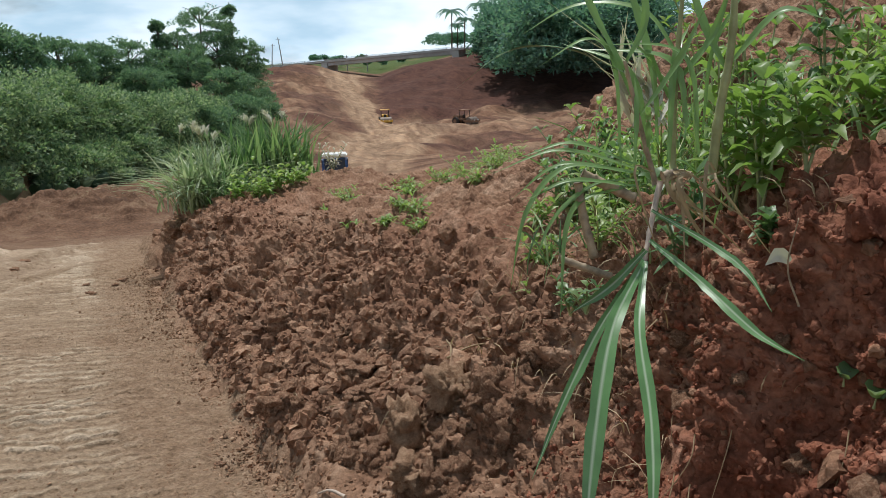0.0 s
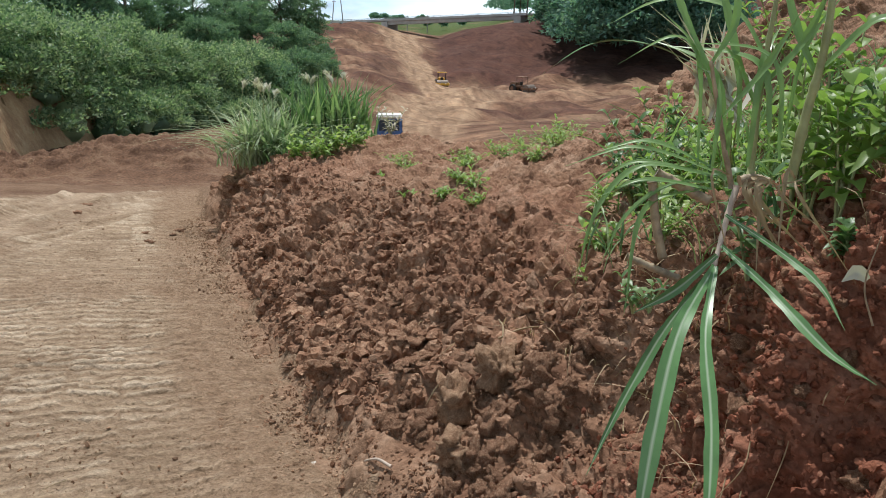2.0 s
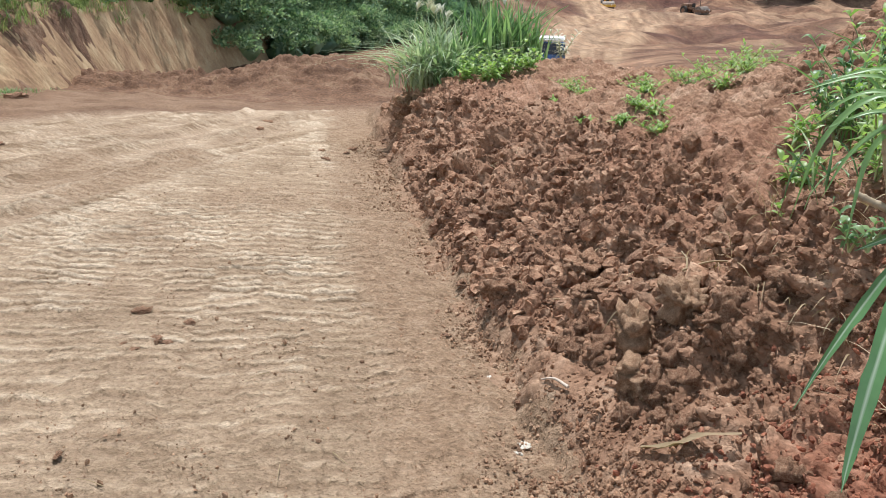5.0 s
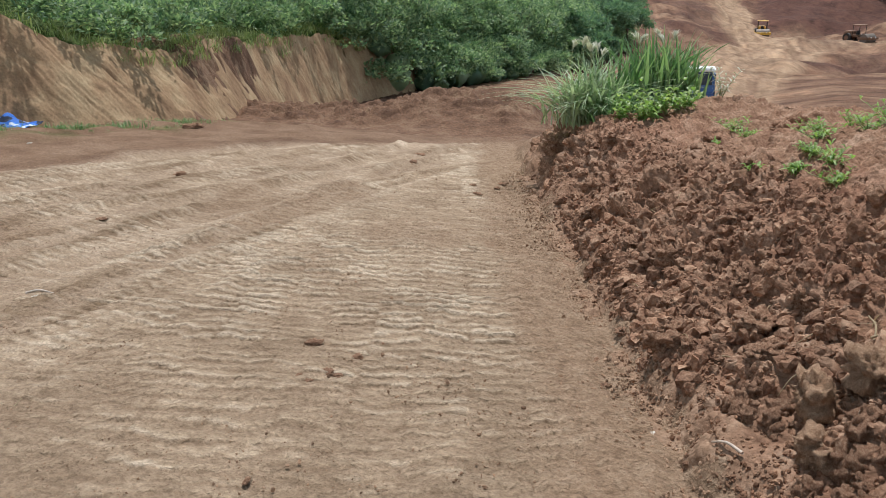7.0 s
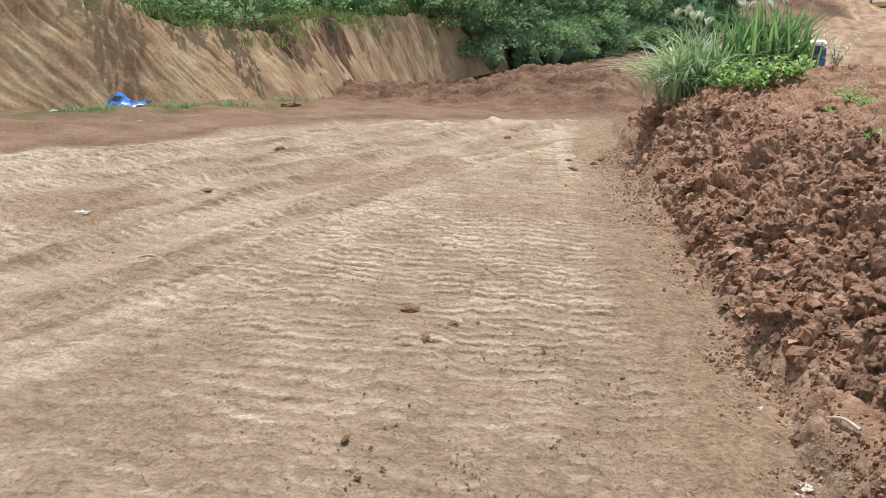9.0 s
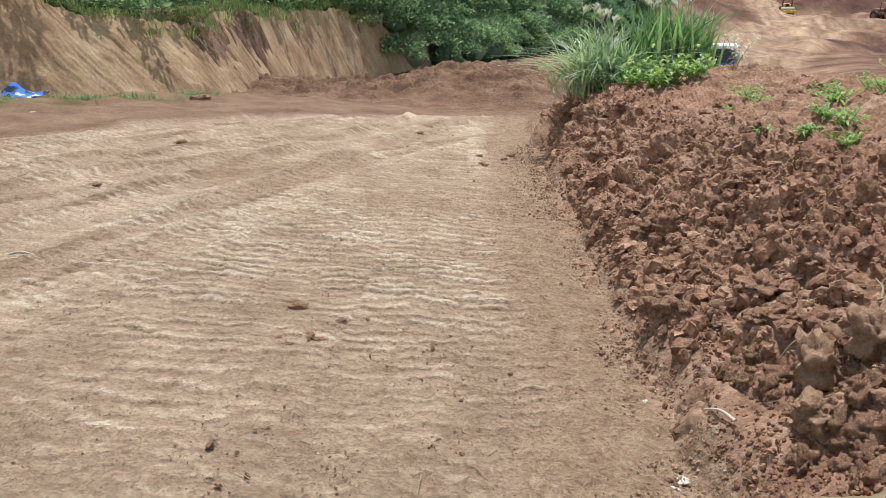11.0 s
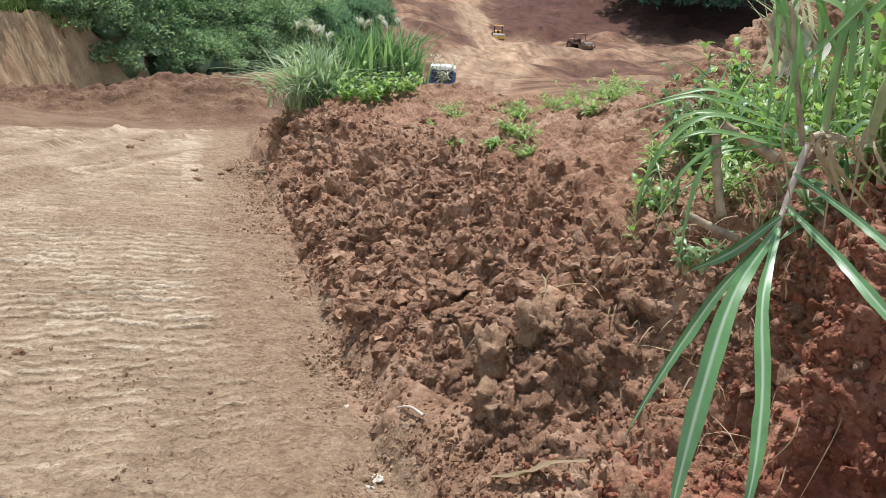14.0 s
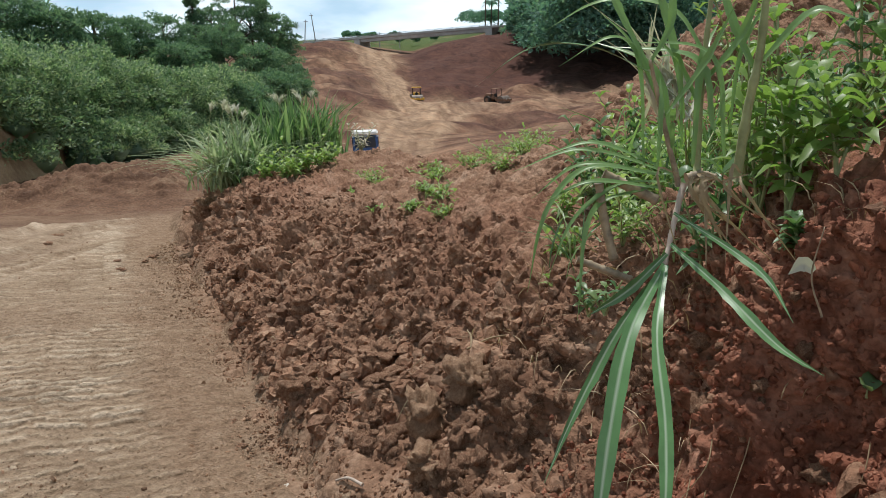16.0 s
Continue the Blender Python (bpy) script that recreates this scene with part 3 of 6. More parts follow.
def build_bank():
    """The bank: its profile is walked by length, so that lumps keep their size on the steep face, and stand out square to it."""
    ys = [-2.9]
    while ys[-1] < 10.2:
        ys.append(ys[-1] + (0.0065 + 0.0036 * max(ys[-1] + 0.2, 0) if ys[-1] > -0.9 else 0.03))
    ys = np.array(ys)
    us = np.concatenate([np.arange(-0.3, 1.6, 0.02), np.arange(1.6, 3.71, 0.06)])
    UD, YD = np.meshgrid(us, ys)
    base = road_z(foot_x(YD) + UD, YD) + bank_h(foot_x(YD) + UD, YD)
    run = np.concatenate([np.zeros((len(ys), 1)), np.cumsum(np.hypot(np.diff(UD), np.diff(base)), 1)], 1)
    k = np.concatenate([np.linspace(0, 0.62, 330)[:-1], np.linspace(0.62, 1, 150)])
    U = np.array([np.interp(k * r[-1], r, us) for r in run])
    S = k[None, :] * run[:, -1:]
    Y = np.repeat(ys[:, None], len(k), 1)
    X = foot_x(Y) + U
    Z = road_z(X, Y) + bank_h(X, Y)
    soft_foot = 0.2 * step(2.4, 1.2, Y)           # fine crumbs along the near foot
    rough = step(0.0 + 0.6 * soft_foot, 0.22 + soft_foot, U + 0.12 * fbm(X * 3, Y * 3, 2, 15))
    spill = step(-0.3, 0.05, U + 0.1 * fbm(X * 2.5, Y * 2.5, 2, 16))
    shelf = step(0.8, 1.15, U) * (0.7 + 0.2 * vnoise(X, Y, 6))
    big = (0.3 + 0.7 * step(0.5, 1.2, Y + 0.2 * vnoise(X * 2, Y * 2, 35))) * (1 - 0.55 * step(0.55, 0.85, U)) * (0.6 + 0.4 * step(-0.3, 0.3, fbm(X * 1.1, Y * 1.1, 2, 81)))
    relief = clod_relief(S, Y, big)
    h = rough * (relief * (1 - 0.25 * shelf) - 0.05) + (1 - rough) * spill * (0.4 * relief * step(-0.1, 0.5, fbm(X * 5, Y * 5, 3, 38)) + 0.012 * fbm(X * 12, Y * 12, 4, 39))
    h = h + 0.06 * rough * fbm(S * 1.6, Y * 1.6, 3, 19) - 0.012 * (1 - spill)
    # scraped runnels down the upper face
    h = h - 0.07 * rough * step(1.5, 2.6, Y) * step(0.4, 0.7, U) * step(1.6, 1.0, U) * np.clip(fbm(Y * 3.6 + S * 1.5, S * 0.5, 3, 28) + 0.2, 0, 1)
    # hollows under the overhanging turf
    for cx, cy, r, dep in ((1.8, 0.02, 0.17, 0.2), (1.86, 0.85, 0.2, 0.16), (1.98, 1.62, 0.12, 0.16), (1.7, 0.55, 0.16, 0.16), (1.56, -0.1, 0.06, 0.1), (1.72, 0.2, 0.12, 0.12)):
        h = h - dep * np.exp(-((X - cx) ** 2 + (Y - cy) ** 2) / r ** 2)
    P = np.stack([X, Y, Z], -1)
    N = np.cross(np.gradient(P, axis=1), np.gradient(P, axis=0))
    N /= np.linalg.norm(N, axis=-1, keepdims=True)
    N[..., 2] = np.abs(N[..., 2])
    P = P + N * h[..., None]
    s = 0.018 * rough
    P[..., 0] += s * fbm(S * 14, Y * 14, 2, 41)
    P[..., 1] += s * fbm(S * 14, Y * 14, 2, 42)
    rim = np.minimum.reduce([0.85 + 0.15 * step(-0.3, -0.08, U + 0.08 * fbm(X * 5, Y * 5, 3, 17)), step(-0.3, -0.26, U), step(3.65, 3.4, U), step(-2.9, -2.75, Y), step(10.2, 9.6, Y)])
    P[..., 2] -= 0.3 * (1 - rim)
    me = mesh_of("bank", P.reshape(-1, 3), grid_faces(*X.shape), mat_bank, attrs=dict(reddened=np.clip(step(1.05, 0.0, Y + 0.25 * fbm(X * 2, Y * 2, 3, 36)) * step(0.2, 0.5, U) + 0.18 * step(-0.1, 0.5, fbm(X * 0.9, Y * 0.9, 3, 37)) * step(0.25, 0.7, U), 0, 1), dust=(1 - rough) * step(0.24, -0.04, U) * (0.55 + 0.45 * step(0.1, -0.05, U)) * step(0.1, 0.9, Y)))
    tagged(new("bank", me), "heaped red clay bank of loose clods beside the road", "earth bank", kind="structure")
    return P, U


BANK_P, BANK_U = build_bank()


def bank_at(x, y):
    """The bank's top at a place."""
    d = (BANK_P[::2, ::2, 0] - x) ** 2 + (BANK_P[::2, ::2, 1] - y) ** 2
    i = np.unravel_index(np.argmin(d), d.shape)
    return float(BANK_P[::2, ::2, 2][i])


def ground_at(x, y):
    return float(ground_z(np.array([float(x)]), np.array([float(y)]))[0])


def build_berm():
    xs, ys = np.arange(-6.0, 3.2, 0.045), np.arange(13.6, 20.5, 0.05)
    X, Y = np.meshgrid(xs, ys)
    top = np.interp(X, [-6, -3.9, -2.5, -1.2, 0.2, 1.4, 2.4, 3.2], [-1.3, -1.02, -1.1, -1.15, -0.8, -0.78, -1.0, -1.9])
    base = ground_z(X, Y)
    k = step(13.8, 16.6, Y) * step(20.4, 17.6, Y)
    Z = base + np.maximum(top - base, 0.03) * k + k * (0.16 * lumps(X / 0.5, Y / 0.5, 5) + 0.2 * cobbles(X / 0.24, Y / 0.24, 6, 0.2, 0.6, 0.7) + 0.1 * cobbles(X / 0.11, Y / 0.11, 16) - 0.11) * step(14.3, 15.6, Y - 0.3 * np.maximum(-X, 0)) + 0.03 * fbm(X * 2, Y * 2, 3, 4)
    rim = np.minimum.reduce([step(13.6, 13.8, Y), step(20.45, 20.1, Y), step(-6, -5.8, X), step(3.15, 2.9, X)])
    Z -= 0.25 * (1 - rim)
    me = mesh_of("berm", np.stack([X, Y, Z], -1).reshape(-1, 3), grid_faces(*X.shape), mat_berm)
    tagged(new("berm", me), "low heap of loose dark brown earth across the road's end", "earth berm", kind="structure")


build_berm()


def build_cut():
    ys = [-4.0]
    while ys[-1] < 55:
        ys.append(ys[-1] + 0.022 + 0.0012 * max(ys[-1] - 8, 0))
    ts = np.linspace(-0.06, 1.06, 44)
    T, Y = np.meshgrid(ts, np.array(ys))
    Yg = Y + 0.75 * T                         # grooves lean
    Yg = Yg + 0.12 * vnoise(Y * 2, T * 3, 7)
    g = lumps(Yg * 9.0, T * 0.7 + 0.3 * vnoise(Yg, T, 3), 12)
    g2 = fbm(Yg * 13, T * 2.2, 3, 14)
    back = (1.0 + 0.15 * fbm(Y * 0.5, T, 2, 2)) * T
    X = cut_x(Y) - back * 0.95 + 0.035 * (0.2 + 0.8 * step(-0.4, 0.5, fbm(Y * 1.3, T * 2.5, 3, 33))) * (np.clip(g * 3.2, 0, 1) - 0.8) * np.sin(np.clip(T, 0, 1) * math.pi) ** 0.5 + 0.012 * g2
    low = np.minimum(ground_z(cut_x(Y) + 0.25, Y), ground_z(cut_x(Y), Y)) - 0.15
    high = road_z(cut_x(Y), Y) + cut_h(Y) + 0.05 + 0.15 * vnoise(Y * 0.9, Y * 0, 8)
    Z = low + (high - low) * T + 0.05 * fbm(Y * 5, T * 5, 3, 9)
    me = mesh_of("cut_slope", np.stack([X, Y, Z], -1).reshape(-1, 3), grid_faces(*X.shape)[:, ::-1], mat_cut)
    tagged(new("cut_slope", me), "steep ochre earth cut scored by slanting digger grooves", "earth slope", kind="structure")


build_cut()


# ---- loose clods ----
def lump_shape(subdiv, seed, jag=0.35, cuts=4, grain=1.0):
    """A rough earth lump about 1 across: knobbly, partly flat-faced."""
    bm = bmesh.new()
    bmesh.ops.create_icosphere(bm, subdivisions=subdiv, radius=0.5)
    r = random.Random(seed)
    off = Vector((r.uniform(-50, 50), r.uniform(-50, 50), r.uniform(-50, 50)))
    flats = [(Vector((r.gauss(0, 1), r.gauss(0, 1), r.gauss(0, 1))).normalized(), r.uniform(0.3, 0.44)) for _ in range(cuts)]
    sq = Vector((r.uniform(0.8, 1.25), r.uniform(0.75, 1.1), r.uniform(0.6, 0.95)))
    for v in bm.verts:
        n = v.co.normalized()
        d = 0.5 * (1 + jag * 0.9 * noise.noise(n * 1.5 + off) + jag * 0.6 * noise.noise(n * 3.4 + off))
        for fn, fd in flats:
            c = n.dot(fn)
            if c > 0.2:
                d = min(d, fd / c + 0.1 * noise.noise(n * 5 + off))
        # crumbly skin: small grains standing out
        d += 0.5 * jag * grain * (0.28 * (0.4 - min(noise.voronoi(n * 3.2 + off)[0][0], 0.8)) + 0.16 * (0.4 - min(noise.voronoi(n * 7.5 + off)[0][0], 0.8)) + 0.12 * noise.noise(n * 15 + off))
        v.co = Vector((n.x * sq.x, n.y * sq.y, n.z * sq.z)) * d
    vs = np.array([v.co[:] for v in bm.verts])
    fs = np.array([[v.index for v in f.verts] for f in bm.faces])
    bm.free()
    return vs, fs


def rot_z(a):
    c, s = np.cos(a), np.sin(a)
    return np.array([[c, -s, 0], [s, c, 0], [0, 0, 1]])


def rand_rot(r):
    q = r.normal(size=4)
    q /= np.linalg.norm(q)
    w, x, y, z = q
    return np.array([[1 - 2 * (y * y + z * z), 2 * (x * y - z * w), 2 * (x * z + y * w)],
                     [2 * (x * y + z * w), 1 - 2 * (x * x + z * z), 2 * (y * z - x * w)],
                     [2 * (x * z - y * w), 2 * (y * z + x * w), 1 - 2 * (x * x + y * y)]])


def scatter(name, protos, places, sizes, mat, label, category, seed):
    r = np.random.default_rng(seed)
    vs, fs, n = [], [], 0
    for p, s in zip(places, sizes):
        v, f = protos[r.integers(len(protos))]
        vs.append((v @ rand_rot(r).T) * s * r.uniform(0.8, 1.2, 3) + p)
        fs.append(f + n)
        n += len(v)
    me = mesh_of(name, np.concatenate(vs), np.concatenate(fs), mat, smooth=False)
    return tagged(new(name, me), label, category, kind="stuff")


mat_foot = soil("foot_crumb", (0.19, 0.1, 0.06), (0.29, 0.17, 0.107), (0.42, 0.28, 0.185), 70, 12, island=True)
mat_crumb = soil("dusty_crumb", (0.25, 0.15, 0.093), (0.37, 0.24, 0.157), (0.52, 0.375, 0.26), 70, 12, island=True)
fine_protos = [lump_shape(1, 100 + i, 0.6) for i in range(10)]
mid_protos = [lump_shape(2, 200 + i, 0.7, 2, 1.4) for i in range(10)]
r1 = np.random.default_rng(3)
flat_p, flat_u = BANK_P.reshape(-1, 3), BANK_U.ravel()


def pick(n, weight):
    w = weight / weight.sum()
    return r1.choice(len(flat_p), n, p=w)


yy = flat_p[:, 1]
face = step(-0.02 + 0.2 * step(2.4, 1.2, yy), 0.1 + 0.2 * step(2.4, 1.2, yy), flat_u) * step(1.15, 0.7, flat_u) * step(-1.2, -0.8, yy) * (0.08 + 0.92 * step(0.7, 1.4, yy))
i = pick(2600, face * (0.5 + 0.5 * step(0.5, 0.1, flat_u)) * step(9.5, 6.5, yy) * (0.35 + np.exp(-((yy - 2.6) / 2.2) ** 2)))
size = 0.026 + 0.085 * r1.random(2600) ** 3.0
near_k = np.argsort((flat_p[i][:, 1] - 0.6) ** 2 + (flat_p[i][:, 0] - 0.6) ** 2)
rest, first = near_k[260:], near_k[:260]
put = flat_p[i] + np.array([0, 0, 0.02]) * size[:, None]
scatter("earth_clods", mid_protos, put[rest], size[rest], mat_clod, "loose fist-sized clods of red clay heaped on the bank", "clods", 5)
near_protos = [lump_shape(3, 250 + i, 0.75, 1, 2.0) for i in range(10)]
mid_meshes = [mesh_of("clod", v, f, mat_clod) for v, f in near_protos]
bank_ob = bpy.data.objects["bank"]
for k in first:
    ob = new("clod", mid_meshes[int(k) % 10])
    ob.parent = bank_ob
    ob.matrix_world = pose(*put[k], *r1.uniform(0, 360, 3)) @ Matrix.Diagonal((size[k], size[k] * 0.9, size[k], 1))
near_w = step(-0.02, 0.1, flat_u) * step(1.15, 0.7, flat_u) * step(4.5, 2.0, yy) * step(-1.2, -0.8, yy) + 1.0 * step(-0.3, -0.05, flat_u) * step(0.25, 0.1, flat_u) * step(6, 2, yy) * step(-1, 0, yy)
i = pick(18000, near_w * (1 + 4.0 * step(1.7, 0.7, yy)))
size = 0.009 + 0.026 * r1.random(18000) ** 2.2
put = flat_p[i] + np.array([0, 0, 0.1]) * size[:, None]
low = flat_u[i] + 0.08 * r1.normal(size=len(i)) < 0.24
# crumbs on the near bank take the deeper red
redder = (put[:, 1] < 0.7 + 0.2 * r1.normal(size=len(i))) & (~low | (put[:, 1] < 0.4))
low = low & ~redder
other_ones = ~low & ~redder
scatter("deep_red_crumbs", fine_protos, put[redder], size[redder], mat_deep_red_clod, "dark red clay crumbs below the cane", "crumbs", 26)
scatter("earth_crumbs", fine_protos, put[other_ones], size[other_ones], mat_clod, "red clay crumbs strewn over the bank", "crumbs", 6)
scatter("foot_crumbs", fine_protos, put[low], size[low], mat_foot, "dry brown crumbs along the bank's foot", "crumbs", 16)
i = pick(5200, step(-0.05, 0.1, flat_u) * step(1.3, 0.9, flat_u) * step(1.6, 3.0, yy) * step(9, 6, yy))
size = 0.014 + 0.03 * r1.random(5200) ** 2.6
scatter("far_crumbs", fine_protos, flat_p[i], size, mat_clod, "red clay crumbs on the bank's far stretch", "crumbs", 17)
# crumbs that rolled onto the road
n = 6000
py = 0.2 + 9 * r1.random(n) ** 1.6
px = foot_x(py) + 0.02 - np.abs(r1.normal(0, 0.17, n)) - 1.6 * (r1.random(n) < 0.08) * r1.random(n)
pz = ground_z(px, py) + 0.004
size = 0.007 + 0.022 * r1.random(n) ** 2.6
scatter("road_crumbs", fine_protos, np.stack([px, py, pz], 1), size, mat_crumb, "earth crumbs spilled along the road's edge", "crumbs", 8)

# fine grit over the near road
chips = []
for k in range(6):
    rc = np.random.default_rng(150 + k)
    cv = np.array([(1, 0, 0), (-1, 0, 0), (0, 1, 0), (0, -1, 0), (0, 0, 0.7), (0, 0, -0.7)]) * 0.5 * rc.uniform(0.5, 1.3, (6, 1)) + rc.normal(0, 0.07, (6, 3))
    chips.append((cv, np.array([(0, 2, 4), (2, 1, 4), (1, 3, 4), (3, 0, 4), (2, 0, 5), (1, 2, 5), (3, 1, 5), (0, 3, 5)])))
n = 16000
ga, gd = radians(-40) + radians(95) * r1.random(n), 0.9 + 5.5 * r1.random(n) ** 1.5
px, py = CENTRE[0] + gd * np.sin(ga), CENTRE[1] + gd * np.cos(ga)
keep = (px < foot_x(py) + 0.05) & (px > -5) & (hash2(np.floor(px * 5), np.floor(py * 5), 77) < 0.35 + 0.65 * step(-0.9, -0.2, px - foot_x(py)))
px, py = px[keep], py[keep]
size = 0.005 + 0.011 * r1.random(len(px)) ** 2.5
scatter("road_grit", chips, np.stack([px, py, ground_z(px, py) + 0.004], 1), size, mat_crumb, "fine dusty grit strewn over the road", "grit", 9)

big_shapes = [lump_shape(4, 300 + i, 0.75, 2, 2.2) for i in range(6)]
big_meshes = [mesh_of("earth_clod", v, f, mat_clod) for v, f in big_shapes]
dry_meshes = [mesh_of("earth_clod", v, f, mat_crumb) for v, f in big_shapes[:4]]


def clod(x, y, size, k, lift=0.1, label="large rough clod of red clay on the bank", turn=0.0, flat=0.8, z=None, dry=False):
    ob = new("earth_clod", dry_meshes[k % 4] if dry else big_meshes[k % 6])
    z = (bank_at(x, y) if x > foot_x(y) - 0.05 else ground_at(x, y)) if z is None else z
    ob.matrix_world = pose(x, y, z + size * lift, 0, 0, turn) @ Matrix.Diagonal((size, size * 0.9, size * flat, 1))
    return tagged(ob, label, "clod", "clods on the bank")


clod(1.55, 1.52, 0.25, 0, 0.2, "split pale clod of dry red clay on the bank", 40, 0.95, dry=True)
clod(1.70, 1.45, 0.19, 1, 0.25, "split pale clod of dry red clay on the bank", 110, 1.15, dry=True)
clod(1.46, 1.3, 0.2, 3, 0.12, "hollow crumbling clod of red clay at the bank's foot", 200, 0.8, dry=True)
for k, (x, y, s) in enumerate(((1.59, 3.42, 0.19), (1.43, 2.84, 0.14), (1.63, 2.25, 0.2), (1.83, 2.26, 0.15), (1.22, 2.93, 0.12), (1.27, 2.4, 0.17), (1.35, 2.34, 0.12), (1.66, 8.0, 0.34),
                               (1.95, 3.35, 0.14), (2.18, 3.87, 0.16), (1.5, 1.9, 0.14), (1.36, 2.6, 0.13), (1.55, 2.6, 0.12), (1.75, 3.1, 0.13), (1.5, 4.2, 0.16), (1.73, 4.25, 0.14),
                               (1.38, 3.6, 0.13), (1.45, 5.2, 0.17), (1.6, 5.9, 0.2), (1.4, 4.7, 0.14), (2.66, 5.8, 0.25), (1.33, 3.2, 0.1), (1.48, 3.9, 0.13),
                               (3.1, 5.4, 0.22), (3.4, 6.0, 0.3), (2.0, 5.0, 0.2), (1.9, 6.4, 0.18), (1.4, 6.2, 0.16), (1.36, 5.5, 0.12), (1.7, 1.8, 0.12),
                               (1.38, 1.75, 0.1), (1.6, 2.0, 0.1), (2.0, 3.4, 0.12), (1.3, 2.1, 0.08), (1.55, 1.15, 0.1), (1.75, 2.7, 0.12))):
    clod(x, y, s, k, 0.1, turn=k * 67)
for k, (x, y, s) in enumerate(((-0.44, 2.64, 0.085), (-0.21, 2.51, 0.05), (0.21, 3.39, 0.06), (0.28, 3.61, 0.045), (0.02, 9.7, 0.17), (-0.05, 8.92, 0.12), (0.65, 7.03, 0.1), (0.63, 7.57, 0.08),
                               (0.99, 7.78, 0.12), (0.9, 7.5, 0.07), (-2.37, 4.89, 0.09), (-2.41, 6.99, 0.1), (-0.49, 1.35, 0.04), (0.13, 4.94, 0.045), (0.93, 2.45, 0.06), (0.99, 2.65, 0.055),
                               (0.98, 2.35, 0.045), (-0.33, 2.3, 0.06), (-0.46, 2.24, 0.05), (-0.4, 2.2, 0.045), (-0.28, 2.27, 0.05), (-3.6, 11.6, 0.3))):
    clod(x, y, s, k, 0.06, "dark damp clod of earth lying on the road", k * 50, 0.5)


# ---- leaves ----
def leaf_material(name, dark, mid, light, gloss=0.45, glow=0.25):
    m, t, b, link = nodes_of(name)
    g = t.nodes.new("ShaderNodeNewGeometry")
    r = ramp(t, [(0.0, dark), (0.5, mid), (1.0, light)])
    link(g.outputs["Random Per Island"], r.inputs["Fac"])
    n = noise_node(t, 1.2, 3)
    nr = ramp(t, [(0.3, (0.7, 0.72, 0.65)), (0.7, (1.2, 1.15, 1.1))])
    link(n.outputs["Fac"], nr.inputs["Fac"])
    col = mixed(t, "MULTIPLY", 0.8, r.outputs["Color"], nr.outputs["Color"])
    link(col, b.inputs["Base Color"])
    b.inputs["Roughness"].default_value = gloss
    tr = t.nodes.new("ShaderNodeBsdfTranslucent")
    link(mixed(t, "MULTIPLY", 1.0, col, (1.2, 1.35, 0.8)), tr.inputs["Color"])
    mx = t.nodes.new("ShaderNodeMixShader")
    mx.inputs["Fac"].default_value = glow
    link(b.outputs["BSDF"], mx.inputs[1])
    link(tr.outputs["BSDF"], mx.inputs[2])
    link(mx.outputs["Shader"], t.nodes["Material Output"].inputs["Surface"])
    return m


mat_shrub = leaf_material("shrub_leaf", (0.085, 0.16, 0.1), (0.21, 0.31, 0.19), (0.4, 0.48, 0.31), 0.55, 0.42)
# trees, far woods and palms: bluish tint of distance haze put into the colour
mat_tree = leaf_material("tree_leaf", (0.09, 0.17, 0.125), (0.16, 0.265, 0.185), (0.25, 0.36, 0.225), 0.6, 0.4)
mat_far = leaf_material("hazed_far_leaf", (0.09, 0.19, 0.18), (0.14, 0.27, 0.235), (0.21, 0.34, 0.27), 0.7, 0.45)
mat_reed = leaf_material("reed_leaf", (0.11, 0.21, 0.09), (0.2, 0.33, 0.15), (0.38, 0.49, 0.27), 0.42, 0.35)
mat_silver = leaf_material("silver_grass", (0.24, 0.33, 0.2), (0.38, 0.46, 0.32), (0.58, 0.63, 0.5), 0.45, 0.35)
mat_rim = leaf_material("rim_grass", (0.13, 0.19, 0.06), (0.24, 0.3, 0.11), (0.42, 0.44, 0.22), 0.5, 0.35)
mat_weed = leaf_material("weed_leaf", (0.16, 0.26, 0.07), (0.28, 0.41, 0.12), (0.46, 0.55, 0.24), 0.42, 0.45)
mat_weed_dark = leaf_material("dark_weed_leaf", (0.08, 0.16, 0.07), (0.17, 0.28, 0.12), (0.34, 0.44, 0.23), 0.38, 0.4)
mat_cane = leaf_material("cane_leaf", (0.12, 0.23, 0.08), (0.19, 0.33, 0.12), (0.32, 0.45, 0.2), 0.35, 0.35)
mat_dry = leaf_material("dry_leaf", (0.22, 0.15, 0.085), (0.34, 0.25, 0.15), (0.5, 0.4, 0.27), 0.7, 0.2)
mat_pale = leaf_material("pale_plume", (0.5, 0.48, 0.42), (0.6, 0.58, 0.53), (0.72, 0.7, 0.66), 0.8, 0.25)


def plain(name, col, rough=0.6, metal=0.0, vary=0.2, scale=6.0):
    m, t, b, link = nodes_of(name)
    n = noise_node(t, scale, 5)
    lo, hi = tuple(c * (1 - vary) for c in col), tuple(min(c * (1 + vary), 1) for c in col)
    r = ramp(t, [(0.3, lo), (0.7, hi)])
    link(n.outputs["Fac"], r.inputs["Fac"])
    link(r.outputs["Color"], b.inputs["Base Color"])
    b.inputs["Roughness"].default_value, b.inputs["Metallic"].default_value = rough, metal
    bump(t, n.outputs["Fac"], 0.2, 0.01, b)
    return m


mat_bark = plain("bark", (0.12, 0.09, 0.065), 0.9, 0, 0.4, 8)
mat_stalk = plain("cane_stalk", (0.33, 0.25, 0.16), 0.55, 0, 0.45, 30)
mat_green_stalk = plain("green_stalk", (0.3, 0.32, 0.14), 0.45, 0, 0.35, 14)
